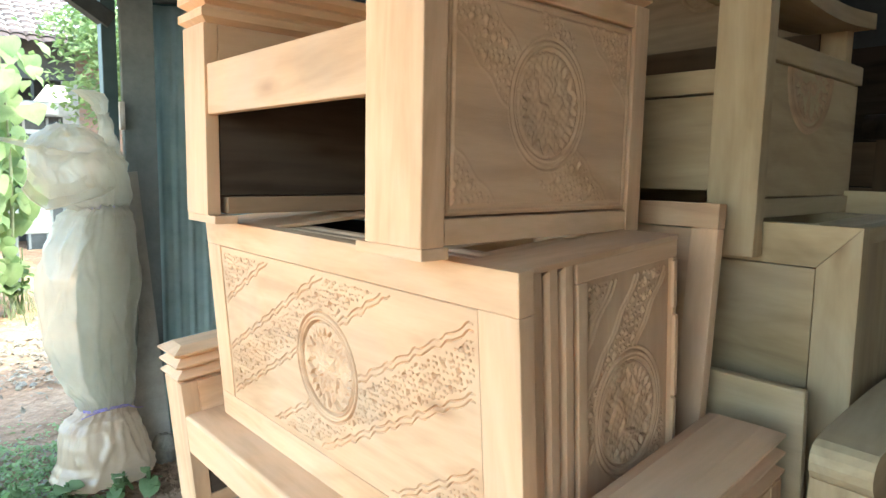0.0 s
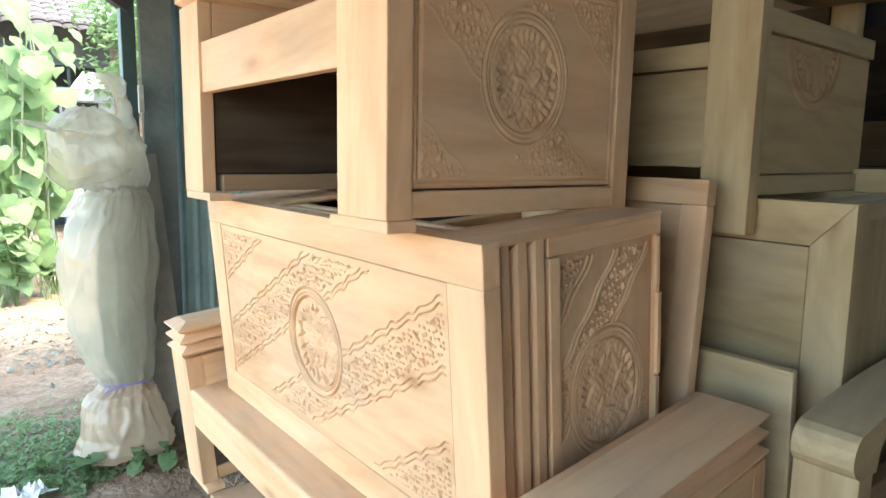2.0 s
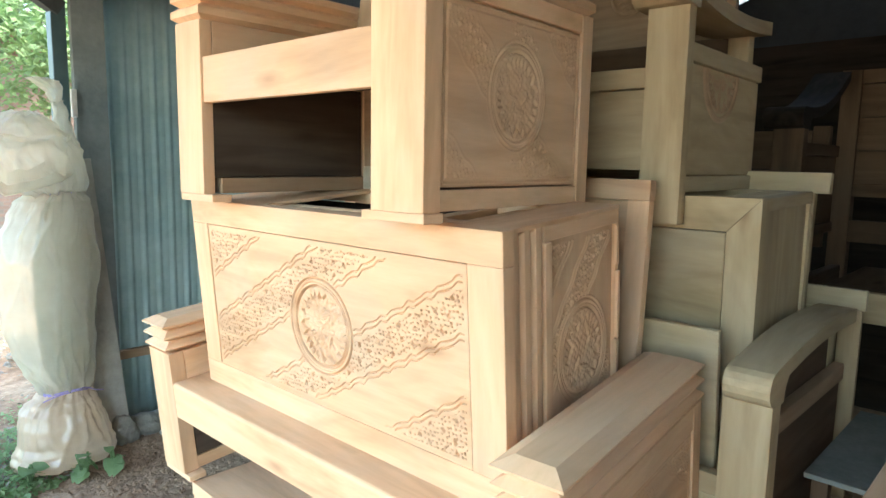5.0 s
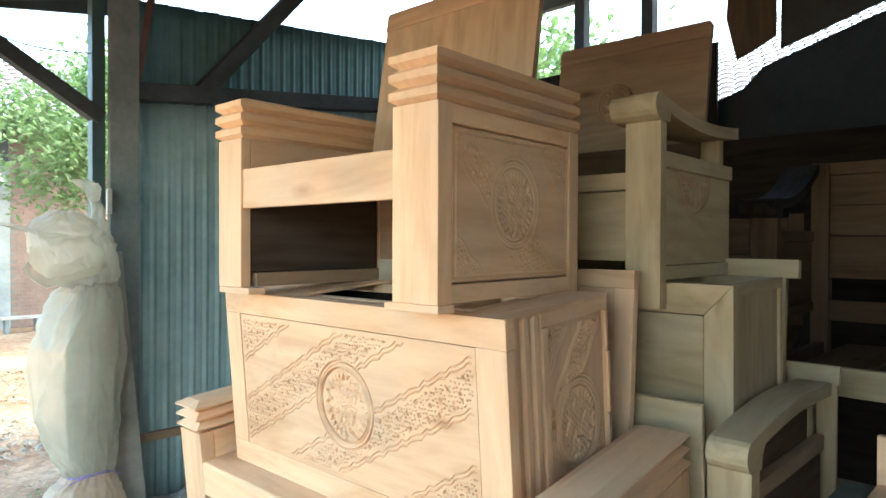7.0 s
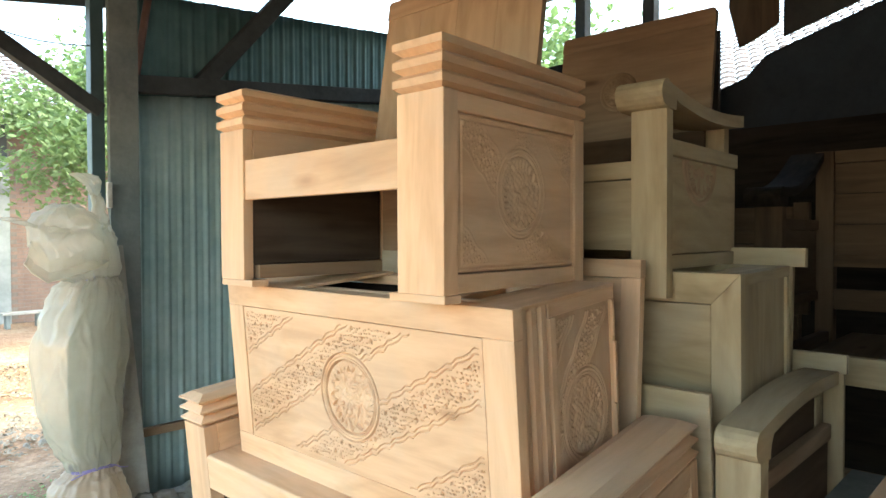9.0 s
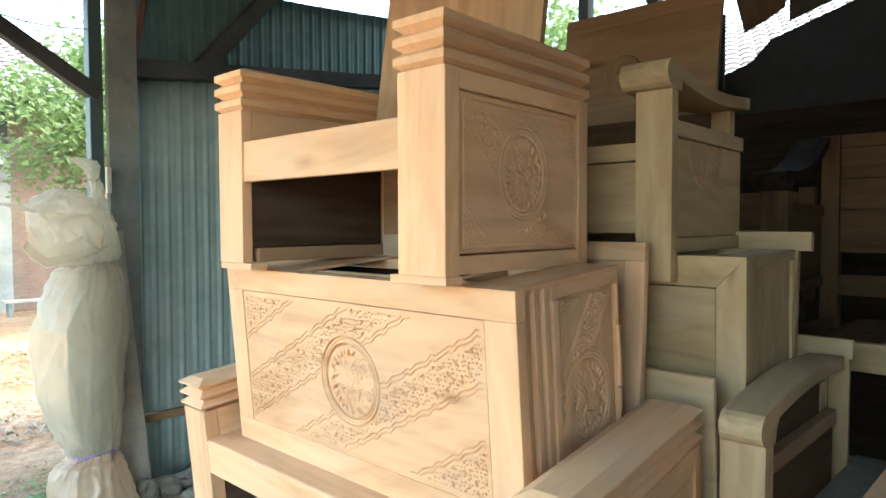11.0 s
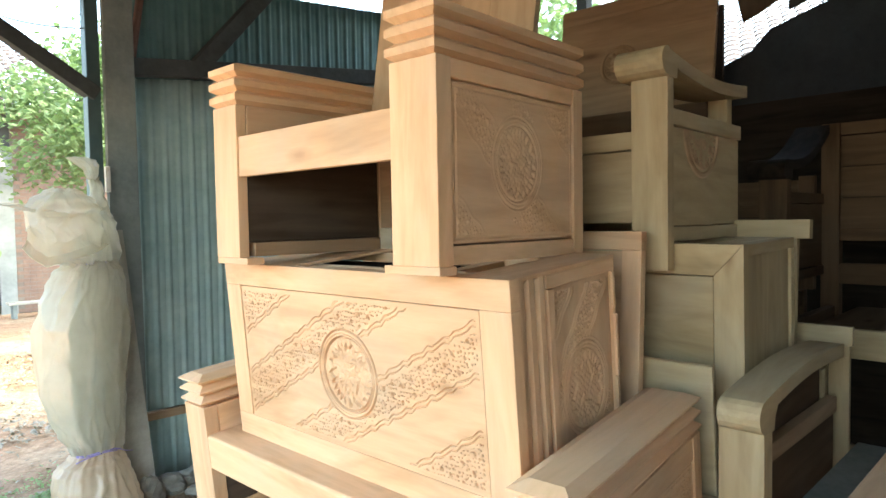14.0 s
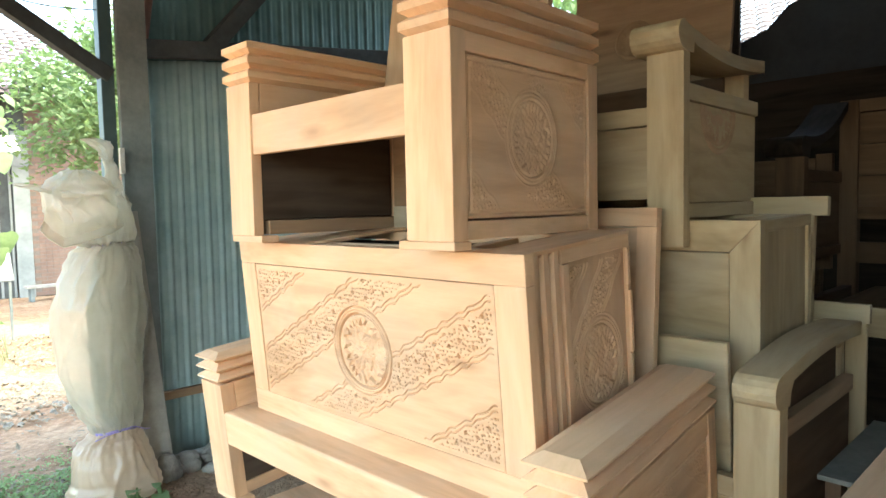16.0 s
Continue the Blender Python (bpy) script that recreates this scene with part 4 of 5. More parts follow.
def sack(table, sub, n, ties, crease, seed, deep=0.74, spikes=(), facet=(1.6, 3.0), folds=()):
    """A closed bag of thin film from rows (height, left, right), gathered at the ties, with sharp folds round flat facets."""
    bm = bmesh.new()
    rows = []
    for z, xl, xr in smooth_rows(table, sub):
        c, r = (xl + xr) / 2, (xr - xl) / 2
        tie = min([abs(z - a) for a in ties] + [0.6])
        pull = math.exp(-tie / 0.12)
        row = []
        for k in range(n):
            a = 2 * math.pi * k / n
            ca, sa = math.cos(a), math.sin(a)
            pleat = (ridged(ca * 3.1, sa * 3.1, seed + z * 0.7) - 0.55) * 0.05 * pull
            lean = 0.9 * noise.noise(Vector((ca, sa, z * 2 + seed)))
            big, dip = creases(ca * facet[0] + seed, sa * facet[0] + lean * 0.3, z * facet[1] + lean)
            fine, _ = creases(ca * facet[0] * 2.3 - seed, sa * facet[0] * 2.3, z * facet[1] * 1.7 + 2 * lean)
            sag = 0.018 * noise.noise(Vector((ca * 1.2, sa * 1.2, z * 3.0 + seed)))
            w = min(1.0, r / 0.12)
            rr = 0.97 * r + pleat * min(1.0, r / 0.07) + (sag + crease * (0.55 * big + 0.12 * fine - 0.5 * dip)) * w * (1 - 0.7 * pull)
            for fa, drift, z0, z1, out in folds:
                if z0 < z < z1:
                    f = (z - z0) / (z1 - z0)
                    rr += out * math.sin(math.pi * f) ** 0.5 * math.exp(-abs(a - fa - drift * f - 0.05 * math.sin(9 * f + fa * 5)) / 0.05)
            for sa_, sz, out, wa, wz in spikes:
                rr += out * math.exp(-abs((a - sa_) / wa) ** 1.3) * math.exp(-abs((z - sz) / wz) ** 1.3)
            row.append(bm.verts.new((c + rr * ca, rr * deep * sa, z + 0.012 * noise.noise(Vector((ca * 3, sa * 3, seed + z))))))
        rows.append(row)
    for a, b in zip(rows, rows[1:]):
        for k in range(n):
            bm.faces.new((a[k], a[(k + 1) % n], b[(k + 1) % n], b[k]))
    bm.faces.new(rows[0][::-1])
    bm.faces.new(rows[-1])
    return bm


def film_tube(path, sub, n, seed, flat=0.7):
    """A gathered end of film along rows (height, x, y, radius)."""
    bm = bmesh.new()
    rows = []
    for z, x, y, r in smooth_rows([(p[0], *p[1:]) for p in path], sub):
        ring = []
        for j in range(n):
            a = 2 * math.pi * j / n
            big, dip = creases(math.cos(a) * 1.3 + seed, math.sin(a) * 1.3, z * 9 + x * 6)
            w = r * (0.85 + 0.55 * big - 0.45 * dip + 0.15 * math.sin(3 * a + z * 22))
            ring.append(bm.verts.new((x + w * math.cos(a), y + flat * w * math.sin(a), z + 0.35 * w * math.cos(a + 0.7))))
        rows.append(ring)
    for a, b in zip(rows, rows[1:]):
        for j in range(n):
            bm.faces.new((a[j], a[(j + 1) % n], b[(j + 1) % n], b[j]))
    bm.faces.new(rows[0][::-1])
    bm.faces.new(rows[-1])
    return bm


def bundle():
    t = thing("plastic_bundle", pose(0.80, 3.42, 0.0), "tall bundle wrapped in cloudy plastic film, tied with purple string", "bundle")
    body = [(0.022, -0.20, 0.19), (0.03, -0.235, 0.225), (0.065, -0.250, 0.238), (0.10, -0.235, 0.235), (0.15, -0.215, 0.22), (0.22, -0.205, 0.205), (0.29, -0.185, 0.18), (0.335, -0.15, 0.155), (0.365, -0.10, 0.13), (0.385, -0.085, 0.125), (0.42, -0.105, 0.145), (0.50, -0.16, 0.16), (0.60, -0.20, 0.165), (0.72, -0.232, 0.172), (0.86, -0.248, 0.182), (1.03, -0.25, 0.194), (1.15, -0.226, 0.19), (1.25, -0.182, 0.19), (1.315, -0.145, 0.175), (1.35, -0.095, 0.15), (1.375, -0.07, 0.12)]
    waist = [r[0] for r in body].index(0.385)
    part("film", sack(body[waist:], 9, 170, (0.385, 1.375), 0.038, 3.0, 0.74, (), (1.0, 1.3), ((3.9, 0.3, 1.05, 1.37, 0.022), (4.2, 0.35, 0.95, 1.36, 0.026), (4.5, -0.3, 1.1, 1.375, 0.022), (4.75, -0.25, 0.85, 1.37, 0.026), (5.0, 0.35, 1.12, 1.375, 0.022), (5.3, 0.1, 0.45, 1.36, 0.032), (5.6, 0.1, 0.6, 1.3, 0.026), (4.4, 0.4, 0.42, 0.85, 0.022), (4.75, 0.2, 0.42, 0.8, 0.02), (5.1, -0.3, 0.42, 0.78, 0.022), (5.5, -0.3, 0.42, 0.7, 0.02))), M_FILM, t, "", True)
    part("foot", sack(body[:waist + 1], 8, 130, (0.385,), 0.045, 6.0, 0.74, (), (1.1, 2.6), ((4.1, -0.3, 0.12, 0.37, 0.018), (4.6, 0.1, 0.16, 0.375, 0.02), (4.9, 0.2, 0.1, 0.37, 0.018), (5.3, -0.2, 0.14, 0.37, 0.016))), M_FILM2, t, "puckered tan lower end of the film", True)
    hood = [(1.345, -0.08, 0.11), (1.375, -0.15, 0.145), (1.42, -0.185, 0.155), (1.48, -0.222, 0.15), (1.56, -0.255, 0.135), (1.62, -0.255, 0.10), (1.67, -0.215, 0.05), (1.715, -0.165, 0.0), (1.735, -0.13, -0.035), (1.72, -0.11, -0.055), (1.68, -0.098, -0.068)]
    part("hood", sack(hood, 8, 120, (1.35,), 0.05, 11.0, 0.72, ((3.85, 1.405, 0.04, 0.24, 0.032),), (0.9, 2.6), ((3.7, 1.0, 1.37, 1.66, 0.03), (4.4, -0.7, 1.38, 1.68, 0.026), (4.9, 0.6, 1.40, 1.68, 0.026), (5.5, -0.5, 1.37, 1.6, 0.024))), M_FILM, t, "crumpled top end of the film", True)
    bm = bmesh.new()
    rows = []
    for k in range(61):
        a = 2.3 + 3.9 * k / 60
        front = max(0.0, -math.sin(a))
        out = 0.014 + 0.135 * math.exp(-abs((a - 3.2) / 0.2) ** 1.4) + 0.02 * noise.noise(Vector((a * 3, 1, 4)))
        row = []
        for i in range(5):
            f = i / 4
            r = 0.165 + 0.02 * noise.noise(Vector((a * 2, f * 2, 8))) + out * f
            z = 1.615 - 0.05 * front + 0.045 * f ** 0.7 + 0.016 * noise.noise(Vector((a * 4, f, 2)))
            row.append(bm.verts.new((-0.068 + r * math.cos(a), 0.74 * r * math.sin(a), z)))
        rows.append(row)
    for a, b in zip(rows, rows[1:]):
        for i in range(4):
            bm.faces.new((a[i], b[i], b[i + 1], a[i + 1]))
    bmesh.ops.solidify(bm, geom=list(bm.faces), thickness=0.0025)
    corner = [(-0.262, -0.06, 1.47), (-0.288, -0.085, 1.445), (-0.262, -0.115, 1.40), (-0.212, -0.15, 1.358), (-0.15, -0.168, 1.372), (-0.07, -0.17, 1.392), (0.01, -0.155, 1.415), (0.075, -0.12, 1.45)]
    hang = bmesh.new()
    rows = []
    for k in range(57):
        f = k / 8
        i = min(int(f), 6)
        p = Vector(corner[i]).lerp(Vector(corner[i + 1]), f - i)
        top = Vector((p.x * 0.86 - 0.012, p.y * 0.80, p.z + 0.10 + 0.02 * noise.noise(Vector((f, 3, 1)))))
        mid = p.lerp(top, 0.42) + Vector((0.012, 0.028 + 0.012 * math.sin(f * 3.1), 0.0))
        rows.append([hang.verts.new(q) for q in (top, top.lerp(mid, 0.5), mid, mid.lerp(p, 0.55), p, p + Vector((0.004, 0.012, -0.006)))])
    for a, b in zip(rows, rows[1:]):
        for i in range(5):
            hang.faces.new((a[i], b[i], b[i + 1], a[i + 1]))
    bmesh.ops.solidify(hang, geom=list(hang.faces), thickness=0.0025)
    cord(hang, [tuple(Vector(corner[min(k // 4, 6)]).lerp(Vector(corner[min(k // 4, 6) + 1]), k / 4 - min(k // 4, 6))) for k in range(29)], 0.005)
    part("corner_fold", hang, M_FILM, t, "hanging folded corner with a rolled hem")
    part("brim", bm, M_FILM, t, "folded-out edge of the film", True)
    part("twisted_end", film_tube([(1.40, 0.075, 0.05, 0.075), (1.52, 0.092, 0.05, 0.064), (1.64, 0.092, 0.05, 0.048), (1.73, 0.082, 0.05, 0.034), (1.79, 0.07, 0.05, 0.024)], 7, 40, 2.0), M_FILM, t, "film end gathered upwards", True)
    part("bow", film_tube([(1.775, 0.07, 0.05, 0.02), (1.805, 0.062, 0.04, 0.03), (1.835, 0.05, 0.03, 0.036), (1.862, 0.03, 0.03, 0.04), (1.882, 0.0, 0.035, 0.034), (1.89, -0.03, 0.04, 0.022), (1.892, -0.052, 0.04, 0.008)], 6, 40, 7.0, 0.6), M_FILM, t, "loop of film folded over at the top", True)
    bm = bmesh.new()
    rows = []
    for z, r in ((0.40, 0.07), (0.5, 0.12), (0.75, 0.14), (1.0, 0.145), (1.2, 0.13), (1.32, 0.08)):
        rows.append([bm.verts.new((0.05 + 0.92 * r * math.cos(a) * (1 + 0.2 * noise.noise(Vector((math.cos(a) * 2, math.sin(a) * 2, z * 3)))), 0.01 + 0.6 * r * math.sin(a), z)) for a in [2 * math.pi * k / 24 for k in range(24)]])
    for a, b in zip(rows, rows[1:]):
        for k in range(24):
            bm.faces.new((a[k], a[(k + 1) % 24], b[(k + 1) % 24], b[k]))
    bm.faces.new(rows[0][::-1])
    bm.faces.new(rows[-1])
    part("contents", bm, M_STUFF, t, "dull olive-brown contents inside the film", True)
    for z, x, r, loose in ((0.386, 0.022, 0.108, 1), (1.352, 0.028, 0.10, 0)):
        bm = bmesh.new()
        for off in (0.0, 0.007):
            cord(bm, [(x + r * 1.03 * math.cos(a), r * 0.79 * math.sin(a), z + off + 0.006 * math.sin(3 * a)) for a in [2 * math.pi * k / 40 for k in range(41)]], 0.003)
        if loose:
            cord(bm, [(x + 0.02 + 0.13 * f, -r * 0.8 - 0.01 + 0.03 * f, z + 0.01 - 0.03 * f * f + 0.008 * math.sin(f * 6)) for f in [k / 12 for k in range(13)]], 0.0028)
            cord(bm, [(x - 0.01 - 0.12 * f, -r * 0.82 - 0.012, z + 0.008 - 0.02 * f * f) for f in [k / 8 for k in range(9)]], 0.0028)
        part("string", bm, M_TIE, t, "purple string", True)


bundle()


# ---- outdoors ----
def leafy(name, parent, centre, size, count, leaf, material, seed, label=""):
    r = random.Random(seed)
    vs, fs = [], []
    lumps = [(Vector((r.gauss(0, 0.42) * size[0], r.gauss(0, 0.42) * size[1], r.gauss(0, 0.4) * size[2])), r.uniform(0.18, 0.36)) for _ in range(14)]
    for _ in range(count):
        c, rad = r.choice(lumps)
        p = Vector(centre) + c + Vector((r.gauss(0, rad) * size[0], r.gauss(0, rad) * size[1], r.gauss(0, rad) * size[2] * 0.8))
        q = Euler((r.uniform(-0.9, 0.9), r.uniform(-0.9, 0.9), r.uniform(0, 6.28))).to_matrix()
        s = leaf * r.uniform(0.6, 1.3)
        b = len(vs)
        for a in ((-0.5, 0, 0), (-0.1, -0.32, -0.08), (0.5, 0, -0.1), (-0.1, 0.32, -0.08), (0, 0, 0.05)):
            vs.append(p + q @ (Vector(a) * s))
        fs += [(b, b + 1, b + 4), (b + 1, b + 2, b + 4), (b + 2, b + 3, b + 4), (b + 3, b, b + 4)]
    me = bpy.data.meshes.new(name)
    me.from_pydata([tuple(v) for v in vs], [], fs)
    me.materials.append(material)
    ob = new(name, me)
    ob.parent = parent
    if label:
        ob["label"] = label
    return ob


def limb(bm, a, b, r0, r1, n=8):
    a, b = Vector(a), Vector(b)
    q = (b - a).to_track_quat("Z", "Y")
    rows = []
    for k in range(5):
        f = k / 4
        c = a.lerp(b, f) + Vector((math.sin(f * 3 + a.x) * 0.04, math.cos(f * 4 + a.y) * 0.04, 0)) * (b - a).length * 0.5 * (f > 0 and f < 1)
        r = r0 + (r1 - r0) * f
        rows.append([bm.verts.new(c + q @ Vector((r * math.cos(2 * math.pi * j / n), r * math.sin(2 * math.pi * j / n), 0))) for j in range(n)])
    for u, v in zip(rows, rows[1:]):
        for k in range(n):
            bm.faces.new((u[k], u[(k + 1) % n], v[(k + 1) % n], v[k]))


def tree(x, y, h, spread, count, leaf, material, seed, low=0.35):
    t = thing("tree", pose(x, y, 0), "leafy green tree beyond the yard", "tree", "yard trees")
    r = random.Random(seed)
    bm = bmesh.new()
    limb(bm, (0, 0, -0.1), (0.1, 0, h * low), 0.12, 0.09, 10)
    part("trunk", bm, M_BARK, t)
    for k in range(5):
        a = r.uniform(0, 6.28)
        bm = bmesh.new()
        limb(bm, (0.1, 0, h * low * 0.95), (spread * 0.6 * math.cos(a), spread * 0.6 * math.sin(a), h * r.uniform(0.6, 0.9)), 0.07, 0.02)
        part("limb", bm, M_BARK, t)
    leafy("crown", t, (0, 0, h * (0.5 + low / 2)), (spread, spread, h * (1 - low) * 0.5), count, leaf, material, seed)


tree(3.55, 10.6, 4.8, 1.25, 8000, 0.125, M_LEAF, 3, 0.50)
tree(10.5, 7.2, 6.4, 1.9, 4200, 0.2, M_LEAF, 8, 0.4)


def house():
    t = thing("house", pose(1.2, 13.6, 0.0), "single-storey brick house with a clay tile roof", "house")
    bm = bmesh.new()
    add_box(bm, (1.5, 0, 0), (8.0, 0.15, 3.8), 0)
    part("wall", bm, M_MORTAR, t)
    # dark grey on these walls stands for the shadow under the eaves
    bm = bmesh.new()
    add_box(bm, (0.1, 0, 3.0), (1.5, 0.15, 3.8), 0)
    add_box(bm, (-2.5, 1.6, 0), (8.0, 4.0, 3.75), 0)
    part("inner_wall", bm, M_SHADE, t, "wall deep under the eaves, dark grey for eave shade")
    # dark colour here stands for the dim inside of the porch
    bm = bmesh.new()
    add_box(bm, (-2.5, 0, 0), (0.1, 0.15, 3.8), 0)
    part("porch_wall", bm, M_BEAM, t, "wall under the eaves, coloured dark for porch shade")
    bm = bmesh.new()
    add_box(bm, (-1.6, -0.62, 2.36), (1.1, -0.5, 2.54), 0.01)
    part("porch_beam", bm, M_PLASTER, t, "pale grey beam")
    bm = bmesh.new()
    add_box(bm, (-2.2, -0.68, 2.03), (0.8, -0.64, 2.10), 0.005)
    part("porch_rail", bm, M_PLASTER, t, "pale rail")
    bm = bmesh.new()
    f = [bm.verts.new(q) for q in ((0.75, -0.6, 2.58), (1.3, -0.6, 2.58), (1.22, -0.6, 2.86), (0.95, -0.6, 2.86))]
    g = [bm.verts.new(q.co + Vector((0, 0.04, 0))) for q in f]
    bm.faces.new(f)
    bm.faces.new(g[::-1])
    for k in range(4):
        bm.faces.new((f[k], g[k], g[(k + 1) % 4], f[(k + 1) % 4]))
    bmesh.ops.recalc_face_normals(bm, faces=bm.faces)
    part("gable", bm, M_PAPER, t, "white gable board")
    for x, w in ((-0.1, 0.2), (1.26, 0.26)):
        bm = bmesh.new()
        add_box(bm, (x, -0.05, 0), (x + w, -0.002, 3.0), 0.01)
        part("door_post", bm, M_PLASTER, t)
    bm = bmesh.new()
    add_box(bm, (-0.1, -0.06, 2.37), (1.53, -0.003, 2.62), 0.01)
    part("lintel", bm, M_PLASTER, t)
    bm = bmesh.new()
    add_box(bm, (-1.4, -0.9, 2.24), (0.5, -0.1, 2.30), 0.01)
    part("awning", bm, M_BEAM, t, "dark flat awning")
    bm = bmesh.new()
    add_box(bm, (0.62, 0.02, 0), (1.255, 0.06, 2.36), 0.004)
    door = part("door", bm, M_BEAM, t, "dark open door leaf")
    for x in (0.64, 1.0, 1.2):
        bm = bmesh.new()
        add_box(bm, (x, 0.0, 0.02), (x + 0.04, 0.02, 2.34), 0.004)
        part("frame", bm, M_PLASTER, door)
    for x in (0.12, 0.8):
        bm = bmesh.new()
        add_box(bm, (x, 0.03, 2.64), (x + 0.05, 0.07, 2.98), 0.004)
        part("transom_bar", bm, M_BEAM, t)
    bm = bmesh.new()
    for k in range(55):
        for c in range(31):
            x = 1.53 + c * 0.205 + (0.1 if k % 2 else 0.0)
            if x < 4.6:
                add_box(bm, (x, -0.012, 0.02 + k * 0.068), (x + 0.192, 0.0, 0.02 + k * 0.068 + 0.056), 0)
    o = part("brickwork", bm, M_BRICK, t, "courses of reddish bricks")
    o["kind"] = "stuff"
    m = Matrix.Translation((0, -0.7, 3.5)) @ pose(0, 0, 0, 28, 0, 0)
    vs, fs = [], []
    for j in range(16):
        for i in range(50):
            b = len(vs)
            x, y = -2.6 + i * 0.22, j * 0.26
            for k in range(5):
                a = math.pi * k / 4
                for yy, zz in ((y, 0.03), (y + 0.28, 0.0)):
                    vs.append(tuple(m @ Vector((x + 0.11 - 0.11 * math.cos(a), yy, zz + 0.04 * math.sin(a)))))
            for k in range(4):
                fs.append((b + 2 * k, b + 2 * k + 1, b + 2 * k + 3, b + 2 * k + 2))
    me = bpy.data.meshes.new("roof")
    me.from_pydata(vs, [], fs)
    me.materials.append(M_TILE)
    r = new("roof", me)
    r.parent = t
    r["label"] = "rows of curved clay tiles"


house()


def leaf_plant(x, y, h, n, size, seed, label, name="shrub", spread=0.3, dense=8):
    """Upright stems with broad drooping leaves."""
    t = thing(name, pose(x, y, 0), label, "plant")
    r = random.Random(seed)
    for k in range(n):
        a, lean = r.uniform(0, 6.28), r.uniform(0.05, spread)
        top = h * r.uniform(0.6, 1.0)
        bm = bmesh.new()
        end = Vector((math.cos(a) * lean * top, math.sin(a) * lean * top, top))
        limb(bm, (0, 0, -0.05), end, 0.010 + 0.003 * h, 0.005, 6)
        part("stem", bm, M_STEM if h > 1 else M_LEAF, t)
        for j in range(max(2, int(dense * h))):
            f = r.uniform(0.35, 1.0)
            p = end * f + Vector((r.gauss(0, 0.55), r.gauss(0, 0.4), 0)) * size * (h > 1)
            tip = r.uniform(0.6, 1.3) if h > 1 else r.uniform(-0.3, 0.6)
            q = (Matrix.Rotation(r.gauss(-1.7, 1.2) if h > 1 else r.uniform(0, 6.28), 3, "Z") @ Matrix.Rotation(tip, 3, "Y") @ Matrix.Rotation(r.uniform(-0.5, 0.5), 3, "X"))
            sz = size * r.uniform(0.5, 0.95)
            bm = bmesh.new()
            mid, lft, rgt = [], [], []
            for i in range(7):
                g = i / 6
                wd = 0.60 * math.sin(math.pi * min(1, g * 0.93 + 0.07)) ** 0.6 * (1.12 - 0.55 * g)
                dz = 0.12 * g - 0.35 * g * g
                mid.append(bm.verts.new(p + q @ (Vector((g, 0, dz)) * sz)))
                wave = 0.05 * math.sin(g * 9 + j)
                lft.append(bm.verts.new(p + q @ (Vector((g - 0.12 * wd, wd, dz + 0.10 * wd + wave)) * sz)))
                rgt.append(bm.verts.new(p + q @ (Vector((g - 0.12 * wd, -wd, dz + 0.10 * wd - wave)) * sz)))
            for i in range(6):
                bm.faces.new((mid[i], mid[i + 1], lft[i + 1], lft[i]))
                bm.faces.new((mid[i + 1], mid[i], rgt[i], rgt[i + 1]))
            part("leaf", bm, M_LEAF2, t, "", True)


leaf_plant(0.97, 8.2, 3.75, 5, 0.27, 4, "tall shrub with broad pale green leaves", "shrub", 0.15, 7)
leaf_plant(0.60, 8.0, 3.1, 5, 0.27, 14, "tall shrub with broad pale green leaves", "shrub", 0.2, 7)
leaf_plant(0.74, 7.8, 1.5, 4, 0.25, 24, "shrub with broad pale green leaves", "shrub", 0.2)
leaf_plant(0.62, 7.5, 0.9, 6, 0.24, 34, "shrub with broad pale green leaves", "shrub", 0.35)
leaf_plant(1.0, 7.9, 0.7, 5, 0.22, 35, "shrub with broad pale green leaves", "shrub", 0.4)
for k, (x, y) in enumerate(((0.82, 3.2), (0.6, 3.25), (0.42, 3.35), (0.18, 3.32), (0.95, 3.18))):
    leaf_plant(x, y, 0.13, 5, 0.085, 40 + k, "low green weed in the soil", "weed")


def ground_cover():
    r = random.Random(21)
    vs, fs = [], []
    for _ in range(34000):
        x, y = r.uniform(-0.6, 1.0), r.uniform(2.85, 4.7)
        lump = noise.noise(Vector((x * 2.2, y * 2.2, 9))) + 0.5 * noise.noise(Vector((x * 7, y * 7, 3)))
        bare = 2.95 + 0.75 * max(0.0, x - 0.38) + 0.08 * noise.noise(Vector((x * 9, 1, y * 9)))
        if y < bare or math.hypot(x - 0.8, (y - 3.42) * 1.2) < 0.2 or math.hypot(x - 0.4, y - 3.05) < 0.12 or lump < -0.45 + 0.9 * max(0.0, y - 4.1) or r.random() < 0.8 * (y - 3.2):
            continue
        q = Euler((r.uniform(-0.8, 0.8), r.uniform(-0.8, 0.8), r.uniform(0, 6.28))).to_matrix()
        s, p, b = r.uniform(0.012, 0.034), Vector((x, y, r.uniform(0.0, 0.02 + 0.09 * max(0.0, 0.3 + lump)))), len(vs)
        for a in ((-0.5, 0, 0), (0, -0.35, 0.05), (0.6, 0, -0.05), (0, 0.35, 0.05)):
            vs.append(tuple(p + q @ (Vector(a) * s)))
        fs += [(b, b + 1, b + 2), (b, b + 2, b + 3)]
    me = bpy.data.meshes.new("weeds")
    me.from_pydata(vs, [], fs)
    me.materials.append(M_WEED)
    tagged(new("weeds", me), "low green ground cover at the shed's edge", "weeds", kind="stuff")


ground_cover()


